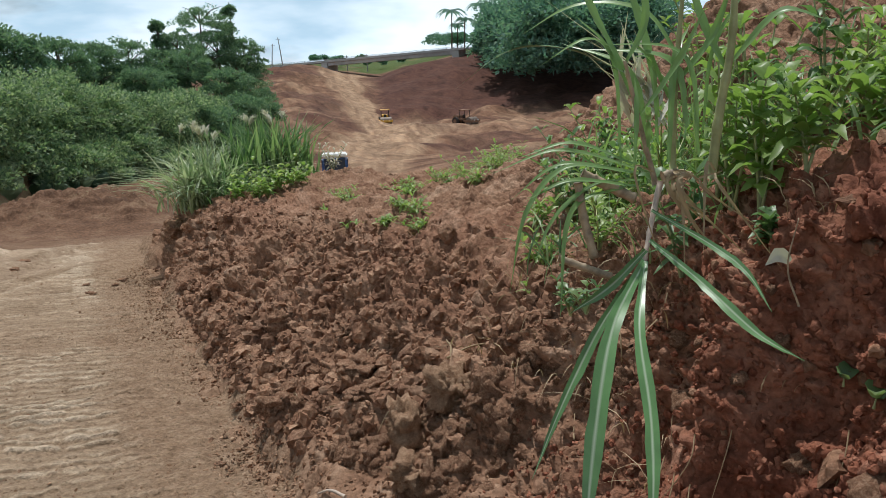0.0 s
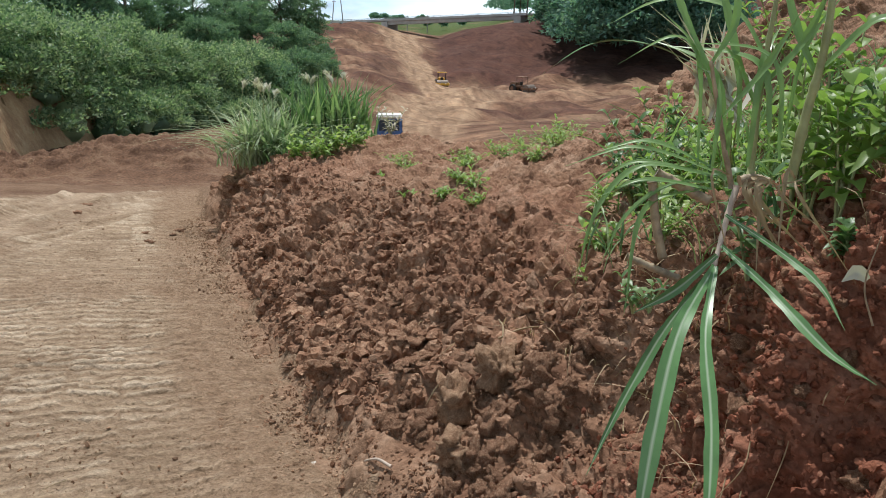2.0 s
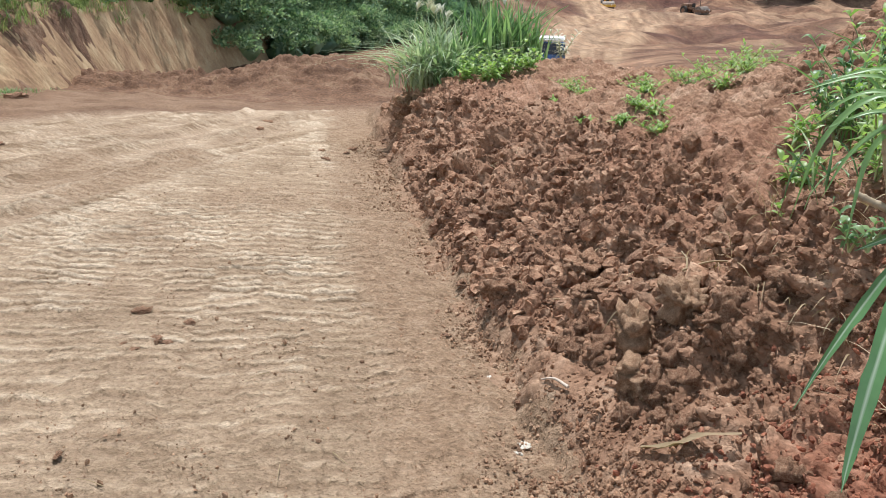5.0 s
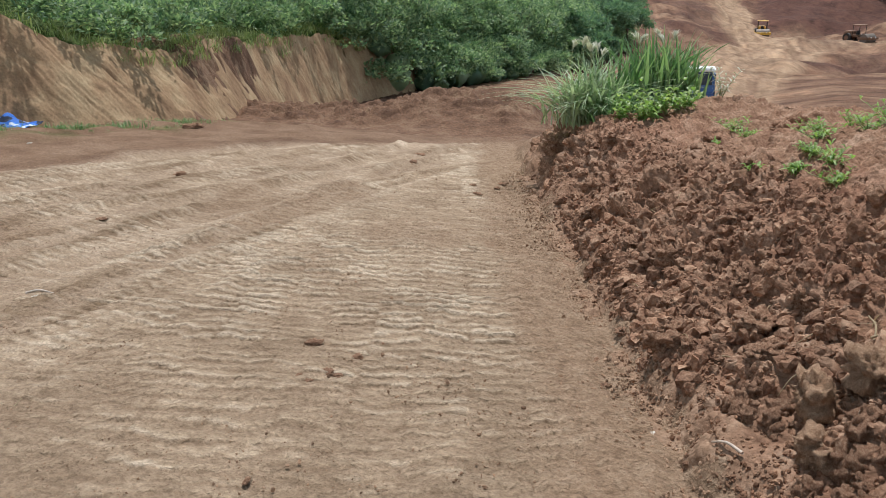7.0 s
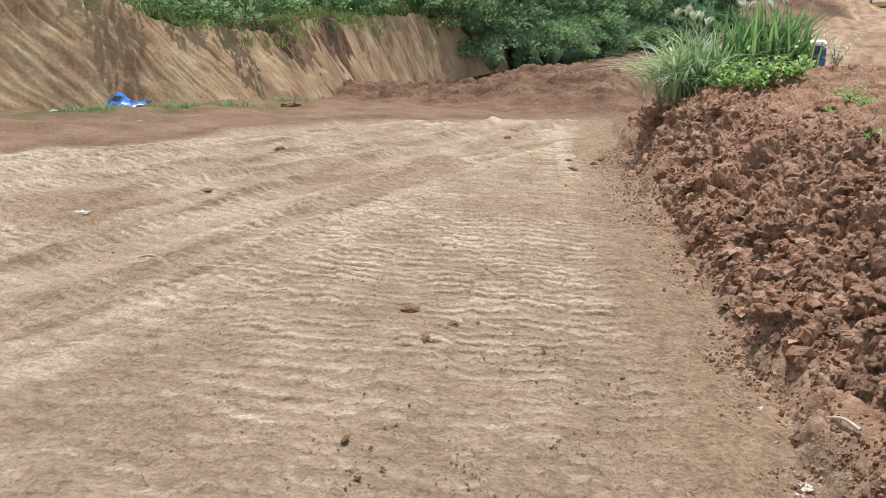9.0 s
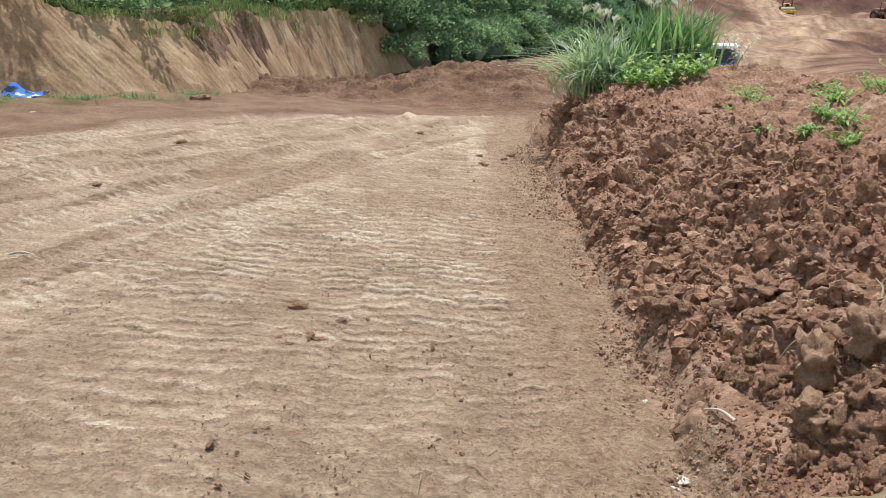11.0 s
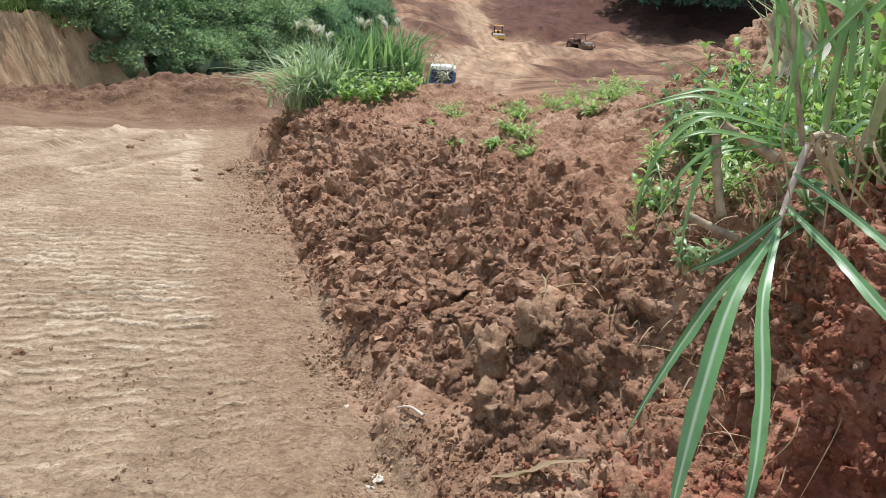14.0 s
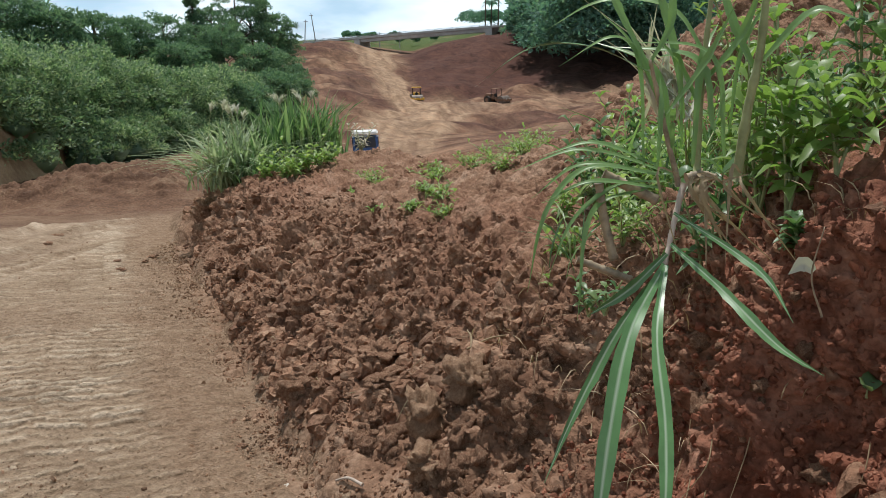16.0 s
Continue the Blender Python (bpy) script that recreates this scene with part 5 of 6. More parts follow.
for pts, w in (([(1.67, 0.45, 1.59), (1.63, 0.49, 1.69), (1.58, 0.52, 1.8), (1.53, 0.56, 1.88)], 0.026), ([(1.67, 0.45, 1.6), (1.70, 0.42, 1.7), (1.68, 0.44, 1.84)], 0.024),
               ([(1.70, 0.44, 1.5), (1.66, 0.48, 1.62), (1.6, 0.5, 1.66), (1.5, 0.55, 1.6)], 0.018), ([(1.7, 0.44, 1.48), (1.74, 0.36, 1.6), (1.76, 0.3, 1.72)], 0.026),
               ([(1.79, 0.42, 1.5), (1.75, 0.46, 1.62), (1.72, 0.5, 1.76), (1.68, 0.55, 1.84)], 0.026), ([(1.79, 0.42, 1.55), (1.84, 0.36, 1.66), (1.84, 0.3, 1.8)], 0.028),
               ([(1.8, 0.41, 1.6), (1.76, 0.5, 1.72), (1.66, 0.62, 1.74), (1.56, 0.7, 1.68)], 0.022), ([(1.88, 0.34, 1.6), (1.95, 0.28, 1.7), (2.0, 0.2, 1.68)], 0.03),
               ([(1.88, 0.34, 1.56), (1.84, 0.4, 1.7), (1.8, 0.44, 1.9)], 0.03), ([(1.69, 0.42, 1.36), (1.54, 0.49, 1.38), (1.45, 0.52, 1.28), (1.41, 0.53, 1.10)], 0.02),
               ([(1.69, 0.42, 1.33), (1.55, 0.48, 1.35), (1.45, 0.52, 1.31)], 0.02), ([(1.69, 0.44, 1.38), (1.58, 0.52, 1.43), (1.47, 0.58, 1.40)], 0.018),
               ([(1.67, 0.44, 1.33), (1.54, 0.47, 1.28), (1.48, 0.43, 1.05)], 0.018), ([(1.75, 0.43, 1.35), (1.58, 0.56, 1.41), (1.43, 0.64, 1.36)], 0.016),
               ([(1.7, 0.44, 1.36), (1.56, 0.54, 1.38), (1.46, 0.6, 1.3)], 0.016), ([(1.72, 0.44, 1.34), (1.6, 0.46, 1.34), (1.5, 0.48, 1.27), (1.44, 0.48, 1.16)], 0.016)):
    cane_leaf(cane, pts, w * 0.75, face=(-0.3, -0.4, 0.8), mat=mat_cane)
for k in range(10):                      # thin upright blades crowding the stalks
    r = random.Random(40 + k)
    x, y, z = r.uniform(1.66, 1.9), r.uniform(0.36, 0.5), r.uniform(1.36, 1.5)
    dx, dy, l = r.uniform(-0.16, 0.1), r.uniform(-0.08, 0.14), r.uniform(0.22, 0.48)
    cane_leaf(cane, [(x, y, z), (x + dx * 0.3, y + dy * 0.3, z + l * 0.55), (x + dx * (1 + r.random()), y + dy * 1.6, z + l * r.uniform(0.6, 1.0))], r.uniform(0.01, 0.02), face=(-0.3, -0.4, 0.8), mat=mat_cane)
for pts, w in (([(1.59, 0.50, 1.36), (1.69, 0.43, 1.30)], 0.03), ([(1.565, 0.48, 1.345), (1.575, 0.47, 1.26), (1.59, 0.45, 1.17)], 0.026), ([(1.51, 0.48, 1.175), (1.61, 0.41, 1.13)], 0.022)):
    stalk(cane, pts, w, w, mat_stalk, "cut_cane", "cut brown cane stub")
stalk(cane, [(1.76, 0.42, 1.345), (1.79, 0.41, 1.352), (1.82, 0.39, 1.345)], 0.03, 0.022, mat_stalk, "root_node", "knobbly brown root node")
for k in range(12):
    r = random.Random(60 + k)
    x, y = 1.78 + r.uniform(-0.06, 0.08), 0.4 + r.uniform(-0.1, 0.05)
    ob = cane_leaf(cane, [(x, y, 1.36), (x - r.uniform(0, 0.08), y - r.uniform(0, 0.06), 1.34 + r.uniform(-0.03, 0.03)), (x + r.uniform(-0.16, 0.14), y - r.uniform(0.02, 0.12), 1.34 - r.uniform(0.05, 0.22))],
                   r.uniform(0.005, 0.011), "dry_leaf", mat=mat_dry, n=9)
# roots trailing down the face
for k in range(9):
    r = random.Random(80 + k)
    x, y = 1.74 + r.uniform(-0.05, 0.25), 0.35 + r.uniform(-0.35, 0.2)
    z = bank_at(x, y)
    stalk(cane, [(x, y, z + 0.06), (x - 0.04, y - 0.02, z + 0.0), (x - 0.06 - r.uniform(0, 0.06), y + r.uniform(-0.06, 0.04), z - 0.14)], 0.005, 0.002, mat_dry, "root", rings=False)


# ---- weeds ----
def weed_leaf(base, d, length, width, r):
    d = np.asarray(d, float)
    d /= np.linalg.norm(d) + 1e-9
    p = [base, base + d * length * 0.5 + np.array([0, 0, 0.04 * length]), base + d * length - np.array([0, 0, length * r.uniform(0.1, 0.5)])]
    return ribbon(spline(p, 6), width, 0.35, (r.normal(0, 0.2), r.normal(0, 0.2), 1), 0.03, 0.1, 0.4)


def weed(x, y, height, seed, leaf=0.1, width=0.045, mat=None, stems=3, label="leafy bright green weed rooted on the bank", group="weeds on the bank", lean=0.25, z=None, pairs=6, single=False):
    r = np.random.default_rng(seed)
    root = tagged(new("weed"), label, "weed", group)
    z = bank_at(x, y) if z is None else z
    root.location = (x, y, z - 0.01)
    wood, leaves = [], []
    for _ in range(stems):
        a, b = r.uniform(0, 2 * math.pi), lean * r.uniform(0.3, 1.4)
        h = height * r.uniform(0.65, 1.1)
        path = spline([(0, 0, 0), (math.cos(a) * b * h * 0.4, math.sin(a) * b * h * 0.4, h * 0.5), (math.cos(a) * b * h, math.sin(a) * b * h, h)], 8)
        wood.append(tube(path, np.linspace(0.006, 0.0025, 8) * (0.6 + height), 6))
        for k in range(pairs):
            s = 0.2 + 0.8 * (k + 1) / pairs
            q = path[min(int(s * 7), 7)]
            th = a + k * 1.9 + r.uniform(-0.4, 0.4)
            for w in (0, math.pi):
                up = 0.15 + 0.7 * s * s + r.uniform(-0.2, 0.2)
                leaves.append(weed_leaf(q, (math.cos(th + w), math.sin(th + w), up), leaf * r.uniform(0.6, 1.2) * (1.1 - 0.35 * s), width * r.uniform(0.7, 1.15), r))
    if single:
        for w in wood:
            lay("stem", [w], mat_green_stalk, root)
        for w in leaves:
            lay("leaf", [w], mat or mat_weed, root)
    else:
        tagged(lay("stalk_tuft", wood, mat_green_stalk, root), kind="stuff")
        tagged(lay("foliage", leaves, mat or mat_weed, root), kind="stuff")
    return root


for k, (x, y, h, leaf, w, mt) in enumerate((
        (2.07, 0.41, 0.28, 0.1, 0.045, 0), (2.13, 0.33, 0.24, 0.1, 0.045, 0), (2.10, 0.53, 0.34, 0.1, 0.04, 0), (2.18, 0.5, 0.3, 0.1, 0.04, 0), (2.02, 0.62, 0.3, 0.1, 0.035, 1),
        (2.2, 0.68, 0.38, 0.1, 0.036, 0), (2.3, 0.6, 0.34, 0.1, 0.04, 1), (2.46, 0.38, 0.24, 0.11, 0.05, 0), (2.54, 0.33, 0.2, 0.1, 0.045, 0), (2.35, 0.82, 0.44, 0.1, 0.036, 0),
        (2.55, 0.9, 0.5, 0.11, 0.036, 0), (2.72, 0.75, 0.5, 0.12, 0.04, 1), (1.99, 0.3, 0.1, 0.06, 0.03, 1), (2.75, 1.05, 0.5, 0.12, 0.036, 0), (2.3, 0.2, 0.14, 0.08, 0.04, 1))):
    weed(x, y, h, 700 + k, leaf, w, mat_weed_dark if mt else mat_weed, 3, single=True)
for k, (x, y, h, leaf, w) in enumerate((
        (2.1, 1.1, 0.14, 0.08, 0.018), (2.16, 1.52, 0.2, 0.1, 0.024), (2.3, 1.35, 0.26, 0.1, 0.026),
        (2.45, 1.5, 0.26, 0.1, 0.026), (2.25, 1.7, 0.2, 0.09, 0.026), (2.45, 1.2, 0.3, 0.1, 0.026), (2.6, 1.75, 0.26, 0.1, 0.026), (2.6, 1.4, 0.34, 0.1, 0.028), (2.8, 1.6, 0.3, 0.1, 0.026), (2.4, 1.95, 0.2, 0.1, 0.024))):
    weed(x, y, h, 760 + k, leaf, w, mat_weed, 5, "low bright green narrow-leaved weed on the bank's shelf", "narrow-leaved weeds", 0.8, pairs=5)
for k, (x, y, h) in enumerate(((1.58, 0.53, 0.08), (1.62, 0.52, 0.12))):
    weed(x, y, h, 790 + k, 0.05, 0.02, mat_weed_dark, 3, "small dark green seedling among the cane stubs", "seedlings", 0.7, z=max(bank_at(x, y), 1.02), pairs=3)
# tufts along the crest
for k, (x, y, h) in enumerate(((2.35, 3.05, 0.16), (2.42, 3.3, 0.2), (2.3, 3.5, 0.1), (3.2, 4.4, 0.26), (3.45, 4.55, 0.28), (3.66, 4.64, 0.28), (3.3, 4.8, 0.24), (3.85, 4.7, 0.3), (3.0, 4.6, 0.2), (2.75, 4.2, 0.16),
                               (2.6, 3.9, 0.12), (4.0, 4.5, 0.3), (3.6, 4.2, 0.26), (2.85, 5.6, 0.18), (2.5, 5.2, 0.12), (3.1, 5.0, 0.18), (2.2, 3.8, 0.1), (2.95, 6.2, 0.2), (3.3, 3.9, 0.26), (3.0, 3.6, 0.22))):
    weed(x, y, h * 0.5, 800 + k, 0.085, 0.017, mat_weed, 8, "bright green weed tuft on the bank's crest", "crest weeds", 1.5, pairs=4)
weed(1.97, 0.07, 0.02, 870, 0.085, 0.05, mat_weed_dark, 1, "low sprig with two broad toothed leaves on the bank", "sprigs", 0.3, pairs=1)
weed(1.93, -0.03, 0.02, 871, 0.08, 0.045, mat_weed_dark, 1, "low sprig with two broad toothed leaves on the bank", "sprigs", 0.3, pairs=1)
r5 = np.random.default_rng(61)
for k in range(24):
    x, y = r5.uniform(2.55, 3.7), r5.uniform(0.5, 2.3)
    weed(x, y, r5.uniform(0.22, 0.42), 880 + k, 0.11, r5.uniform(0.022, 0.04), mat_weed if k % 2 else mat_weed_dark, 5, "leafy green weed on the slope above the shelf", "weeds on the slope", 0.6, pairs=6)
tufts = []
for _ in range(45):
    x, y = r5.uniform(2.65, 3.7), r5.uniform(0.6, 2.2)
    tufts.append((x, y, bank_at(x, y), r5.uniform(0.6, 1.2)))
grass_tufts("slope_grass", tufts, mat_cane, "long green grass blades over the upper slope", 62, 9, 0.5, 0.014, 0.6, 6)
# grassy blades among the weeds
shelf = []
r3 = np.random.default_rng(31)
for _ in range(24):
    x, y = r3.uniform(2.05, 2.9), r3.uniform(0.35, 1.4)
    shelf.append((x, y, bank_at(x, y), r3.uniform(0.5, 1.1)))
grass_tufts("shelf_grass", shelf, mat_weed_dark, "long thin grass blades on the bank's shelf", 32, 8, 0.24, 0.01, 1.0, 6)
dry = []
for _ in range(110):
    x, y = r3.uniform(1.85, 2.6), r3.uniform(0.2, 1.8)
    dry.append((x, y, bank_at(x, y), r3.uniform(0.4, 1.0)))
grass_tufts("dry_grass", dry, mat_dry, "dry straw lying on the bank's shelf", 33, 5, 0.13, 0.006, 1.6)

plume = tagged(new("feather_grass"), "pale silvery grass plume behind the cane", "grass")
r4 = np.random.default_rng(34)
lay("plume", [ribbon(spline([(2.2 + r4.normal(0, 0.05), 1.0 + r4.normal(0, 0.05), 1.4), (2.17 + r4.normal(0, 0.06), 1.02, 1.52), (2.1 + r4.normal(0, 0.1), 1.04 + r4.normal(0, 0.06), 1.66 + r4.normal(0, 0.06))], 8), 0.02) for _ in range(26)], mat_pale, plume)


# ---- tall grass at the end of the bank ----
def tall_grass(x, y, spread, height, blades, width, mat, seed, label, droop, heads=0):
    r = np.random.default_rng(seed)
    root = tagged(new("grass_clump"), label, "grass clump", "grass clumps at the bank's end")
    root.location = (x, y, bank_at(x, y) - 0.05)
    bl = []
    for _ in range(blades):
        a, l = r.uniform(0, 2 * math.pi), height * r.uniform(0.5, 1.25)
        bx, by = r.normal(0, spread * 0.5), r.normal(0, spread * 0.35)
        dr = droop * r.uniform(0.2, 1.4)
        t = np.linspace(0, 1, 8)
        path = np.stack([bx + math.cos(a) * l * dr * t ** 1.7, by + math.sin(a) * l * dr * t ** 1.7, l * (t - 0.42 * dr * t ** 2.6)], 1)
        bl.append(ribbon(path, width * r.uniform(0.6, 1.3), 0.3, (math.cos(a), math.sin(a), 0.7)))
    tagged(lay("blade_tuft", bl, mat, root), kind="stuff")
    for k in range(heads):
        a = r.uniform(0, 2 * math.pi)
        bx, by = r.normal(0, spread * 0.4), r.normal(0, spread * 0.3)
        top = height * r.uniform(0.95, 1.2)
        path = spline([(bx, by, 0), (bx + 0.03, by, top * 0.6), (bx + math.cos(a) * 0.1, by + math.sin(a) * 0.1, top)], 10)
        stalk_me = joined([tube(path, np.linspace(0.005, 0.003, 10), 5)])
        head = part("flower_stalk", mesh_of("flower_stalk", *stalk_me, mat_green_stalk), root)
        hairs = []
        for _ in range(34):
            s = r.uniform(0, 1)
            q = path[-1] * (0.75 + 0.25 * s) + path[6] * (0.25 - 0.25 * s)
            d = np.array([math.cos(a) * 0.5 + r.normal(0, 0.4), math.sin(a) * 0.5 + r.normal(0, 0.4), 0.9])
            hairs.append(ribbon(np.array([q, q + d * 0.05, q + d * 0.1 - np.array([0, 0, 0.02])]), 0.012))
        lay("plume", hairs, mat_pale, head, "pale feathery flower head")
    return root


tall_grass(2.0, 8.0, 0.36, 0.78, 420, 0.028, mat_silver, 41, "silvery arching grass clump with pale feathery heads", 1.1, 5)
tall_grass(2.2, 8.4, 0.42, 0.88, 300, 0.028, mat_silver, 42, "silvery arching grass clump with pale feathery heads", 1.0, 3)
tall_grass(2.65, 8.05, 0.36, 0.84, 240, 0.04, mat_reed, 43, "upright dark green reedy grass clump", 0.4, 2)
tall_grass(2.95, 8.1, 0.3, 0.8, 180, 0.038, mat_reed, 44, "upright dark green reedy grass clump", 0.45, 3)
tall_grass(2.25, 7.6, 0.35, 0.45, 140, 0.02, mat_reed, 45, "low spreading green grass clump", 0.9)
for k, (x, y, h) in enumerate(((2.12, 7.0, 0.14), (2.28, 6.85, 0.18), (2.42, 6.9, 0.24), (2.36, 6.7, 0.2), (2.55, 6.95, 0.24), (2.68, 7.0, 0.2), (2.5, 7.2, 0.34), (2.2, 7.2, 0.16), (2.8, 7.1, 0.15))):
    weed(x, y, h, 840 + k, 0.1, 0.042, mat_weed, 5, "bright green leafy weed before the grass clumps", "weeds by the grass", 0.7, pairs=5)
weed(3.3, 7.5, 0.3, 860, 0.11, 0.02, mat_pale, 6, "silvery grey feathery weed", "silvery weeds", 0.5)


# ---- small things on the road and bank ----
cloth_me = bpy.data.meshes.new("blue_cloth")
bm = bmesh.new()
bmesh.ops.create_grid(bm, x_segments=26, y_segments=16, size=0.5)
for v in bm.verts:
    x, y = v.co.x * 0.62, v.co.y * 0.42
    h = 0.17 * math.exp(-((x + 0.08) ** 2 + y * y) / 0.02) + 0.07 * abs(noise.noise(Vector((x * 6, y * 6, 1)))) + 0.03 * abs(noise.noise(Vector((x * 17, y * 17, 3))))
    v.co = Vector((x + 0.05 * noise.noise(Vector((x * 4, y * 4, 5))), y + 0.05 * noise.noise(Vector((x * 4, y * 4, 9))), h + 0.01))
bmesh.ops.solidify(bm, geom=bm.faces[:], thickness=0.006)
bm.to_mesh(cloth_me)
bm.free()


def cloth_material():
    m, t, b, link = nodes_of("blue_cloth")
    n = noise_node(t, 5.5, 2, 0.4)
    r = ramp(t, [(0.38, (0.02, 0.03, 0.06)), (0.45, (0.04, 0.14, 0.5)), (0.58, (0.06, 0.2, 0.62)), (0.63, (0.6, 0.66, 0.75))])
    r.color_ramp.interpolation = "CONSTANT"
    link(n.outputs["Fac"], r.inputs["Fac"])
    link(r.outputs["Color"], b.inputs["Base Color"])
    b.inputs["Roughness"].default_value = 0.8
    return m


cloth_me.materials.append(cloth_material())
cloth = tagged(new("discarded_cloth", cloth_me), "crumpled blue and white cloth dropped on the ground", "cloth")
cloth.matrix_world = pose(-5.71, 10.24, ground_at(-5.71, 10.24) + 0.02, 0, 0, -10)

mat_stone = plain("pale_stone", (0.5, 0.45, 0.38), 0.85, 0, 0.25, 12)
stone_me = [mesh_of("pale_stone", v, f, mat_stone) for v, f in big_shapes[:3]]


def stone(x, y, s, k, label="small pale stone lying on the road"):
    ob = new("pale_stone", stone_me[k % 3])
    ob.matrix_world = pose(x, y, ground_at(x, y) + s * 0.05, 0, 0, 40 * k) @ Matrix.Diagonal((s * 1.3, s, s * 0.5, 1))
    tagged(ob, label, "stone", "pale stones")


for k, (x, y, s) in enumerate(((-2.89, 3.94, 0.085), (1.07, 1.86, 0.04), (1.07, 1.32, 0.04), (1.03, 1.27, 0.025), (-1.97, 3.04, 0.08), (-6.2, 9.2, 0.09), (-5.2, 9.6, 0.06), (1.12, 1.15, 0.03), (-4.6, 8.4, 0.05))):
    stone(x, y, s, k)


def litter(name, pts, w, mat, label, category, round_=True):
    path = spline(pts, 14)
    pieces = [tube(path, np.linspace(w, w * 0.5, 14) * 0.5, 7)] if round_ else [ribbon(path, w, 0.5, (0, 0, 1), 0.3, 0.2)]
    me = mesh_of(name, *joined(pieces), mat)
    return tagged(new(name, me), label, category)


def on_bank(x, y, up=0.01):
    return (x, y, bank_at(x, y) + up)


def on_road(x, y, up=0.008):
    return (x, y, ground_at(x, y) + up)


litter("dry_stick", [on_bank(1.25, 1.4, 0.02), on_bank(1.22, 1.47, 0.025), on_bank(1.19, 1.53, 0.02)], 0.014, mat_pink_stalk, "short pale dry stick at the road's edge", "stick")
litter("dry_leaf", [on_bank(1.31, 0.92, 0.03), on_bank(1.37, 0.83, 0.04), on_bank(1.43, 0.78, 0.05), on_bank(1.52, 0.73, 0.05)], 0.035, mat_dry, "dry grey-brown cane leaf on the bank's foot", "leaf", False)
litter("dry_leaf", [on_bank(1.33, 0.88, 0.02), on_bank(1.38, 0.8, 0.04), on_bank(1.44, 0.79, 0.04)], 0.026, mat_dry, "dry grey-brown cane leaf on the bank's foot", "leaf", False)
litter("dry_twig", [on_bank(1.72, 1.55, 0.02), on_bank(1.8, 1.64, 0.03), on_bank(1.86, 1.8, 0.05)], 0.012, mat_dry, "thin forked dry twig on the bank", "twig")
litter("dry_twig", [on_bank(1.76, 1.6, 0.03), on_bank(1.86, 1.58, 0.04), on_bank(1.98, 1.56, 0.04)], 0.01, mat_dry, "thin forked dry twig on the bank", "twig")
litter("dry_vine", [on_road(-2.08, 3.1), on_road(-2.02, 3.13, 0.02), on_road(-1.95, 3.12, 0.012), on_road(-1.9, 3.08, 0.015)], 0.016, mat_pink_stalk, "short curled bit of pale dry vine on the road", "vine")
for k in range(14):
    r = random.Random(900 + k)
    x, y, a = r.uniform(1.3, 2.0), r.uniform(0.6, 4.5), r.uniform(0, 6.28)
    litter("root_bit", [on_bank(x, y, 0.02), on_bank(x + 0.06 * math.cos(a), y + 0.06 * math.sin(a), 0.04), on_bank(x + 0.13 * math.cos(a), y + 0.12 * math.sin(a), 0.02)], 0.006, mat_dry, "bit of dry root among the clods", "root")
for k in range(10):
    r = random.Random(950 + k)
    x, y, a = r.uniform(-1.5, 1.0), r.uniform(0.9, 3.2), r.uniform(0, 6.28)
    litter("straw", [on_road(x, y), on_road(x + 0.05 * math.cos(a), y + 0.05 * math.sin(a), 0.012), on_road(x + 0.1 * math.cos(a), y + 0.09 * math.sin(a))], 0.004, mat_dry, "bit of dry straw on the road", "straw")
sprig = tagged(new("wilted_sprig"), "thin twig with one pale wilted leaf on the bank", "sprig")
stalk(sprig, [(1.8, 0.06, 1.12), (1.785, 0.08, 1.2), (1.795, 0.07, 1.3)], 0.006, 0.003, mat_stalk, "twig", rings=False)
cane_leaf(sprig, [(1.79, 0.08, 1.21), (1.77, 0.09, 1.225), (1.745, 0.1, 1.205)], 0.03, "wilted_leaf", mat=mat_pale, n=8)


# ---- machines in the valley ----
mat_yellow = plain("machine_yellow", (0.62, 0.36, 0.05), 0.5, 0, 0.25, 1.5)
mat_steel = plain("drum_steel", (0.2, 0.16, 0.13), 0.6, 0.3, 0.3, 2)
mat_tyre = plain("tyre_rubber", (0.05, 0.042, 0.036), 0.9, 0, 0.3, 3)
mat_white = plain("white_paint", (0.75, 0.74, 0.72), 0.45, 0, 0.08, 2)
mat_blue = plain("blue_paint", (0.05, 0.13, 0.35), 0.4, 0, 0.2, 2)
mat_glass = plain("dark_glass", (0.03, 0.05, 0.08), 0.08, 0, 0.1, 1)
mat_rust = plain("rusty_body", (0.22, 0.12, 0.07), 0.75, 0, 0.3, 1.5)
mat_concrete = plain("concrete", (0.46, 0.45, 0.43), 0.85, 0, 0.18, 0.4)
mat_pole = plain("pole_grey", (0.3, 0.29, 0.27), 0.7, 0, 0.2, 1)


def box(size, at, bev=0.05, taper=1.0):
    """A bevelled block, narrowed at the top by taper."""
    bm = bmesh.new()
    bmesh.ops.create_cube(bm, size=1)
    for v in bm.verts:
        k = taper if v.co.z > 0 else 1
        v.co = Vector((v.co.x * size[0] * k, v.co.y * size[1] * k, v.co.z * size[2]))
    bmesh.ops.bevel(bm, geom=bm.edges[:], offset=bev, segments=2, affect="EDGES")
    bmesh.ops.translate(bm, verts=bm.verts, vec=at)
    return bm


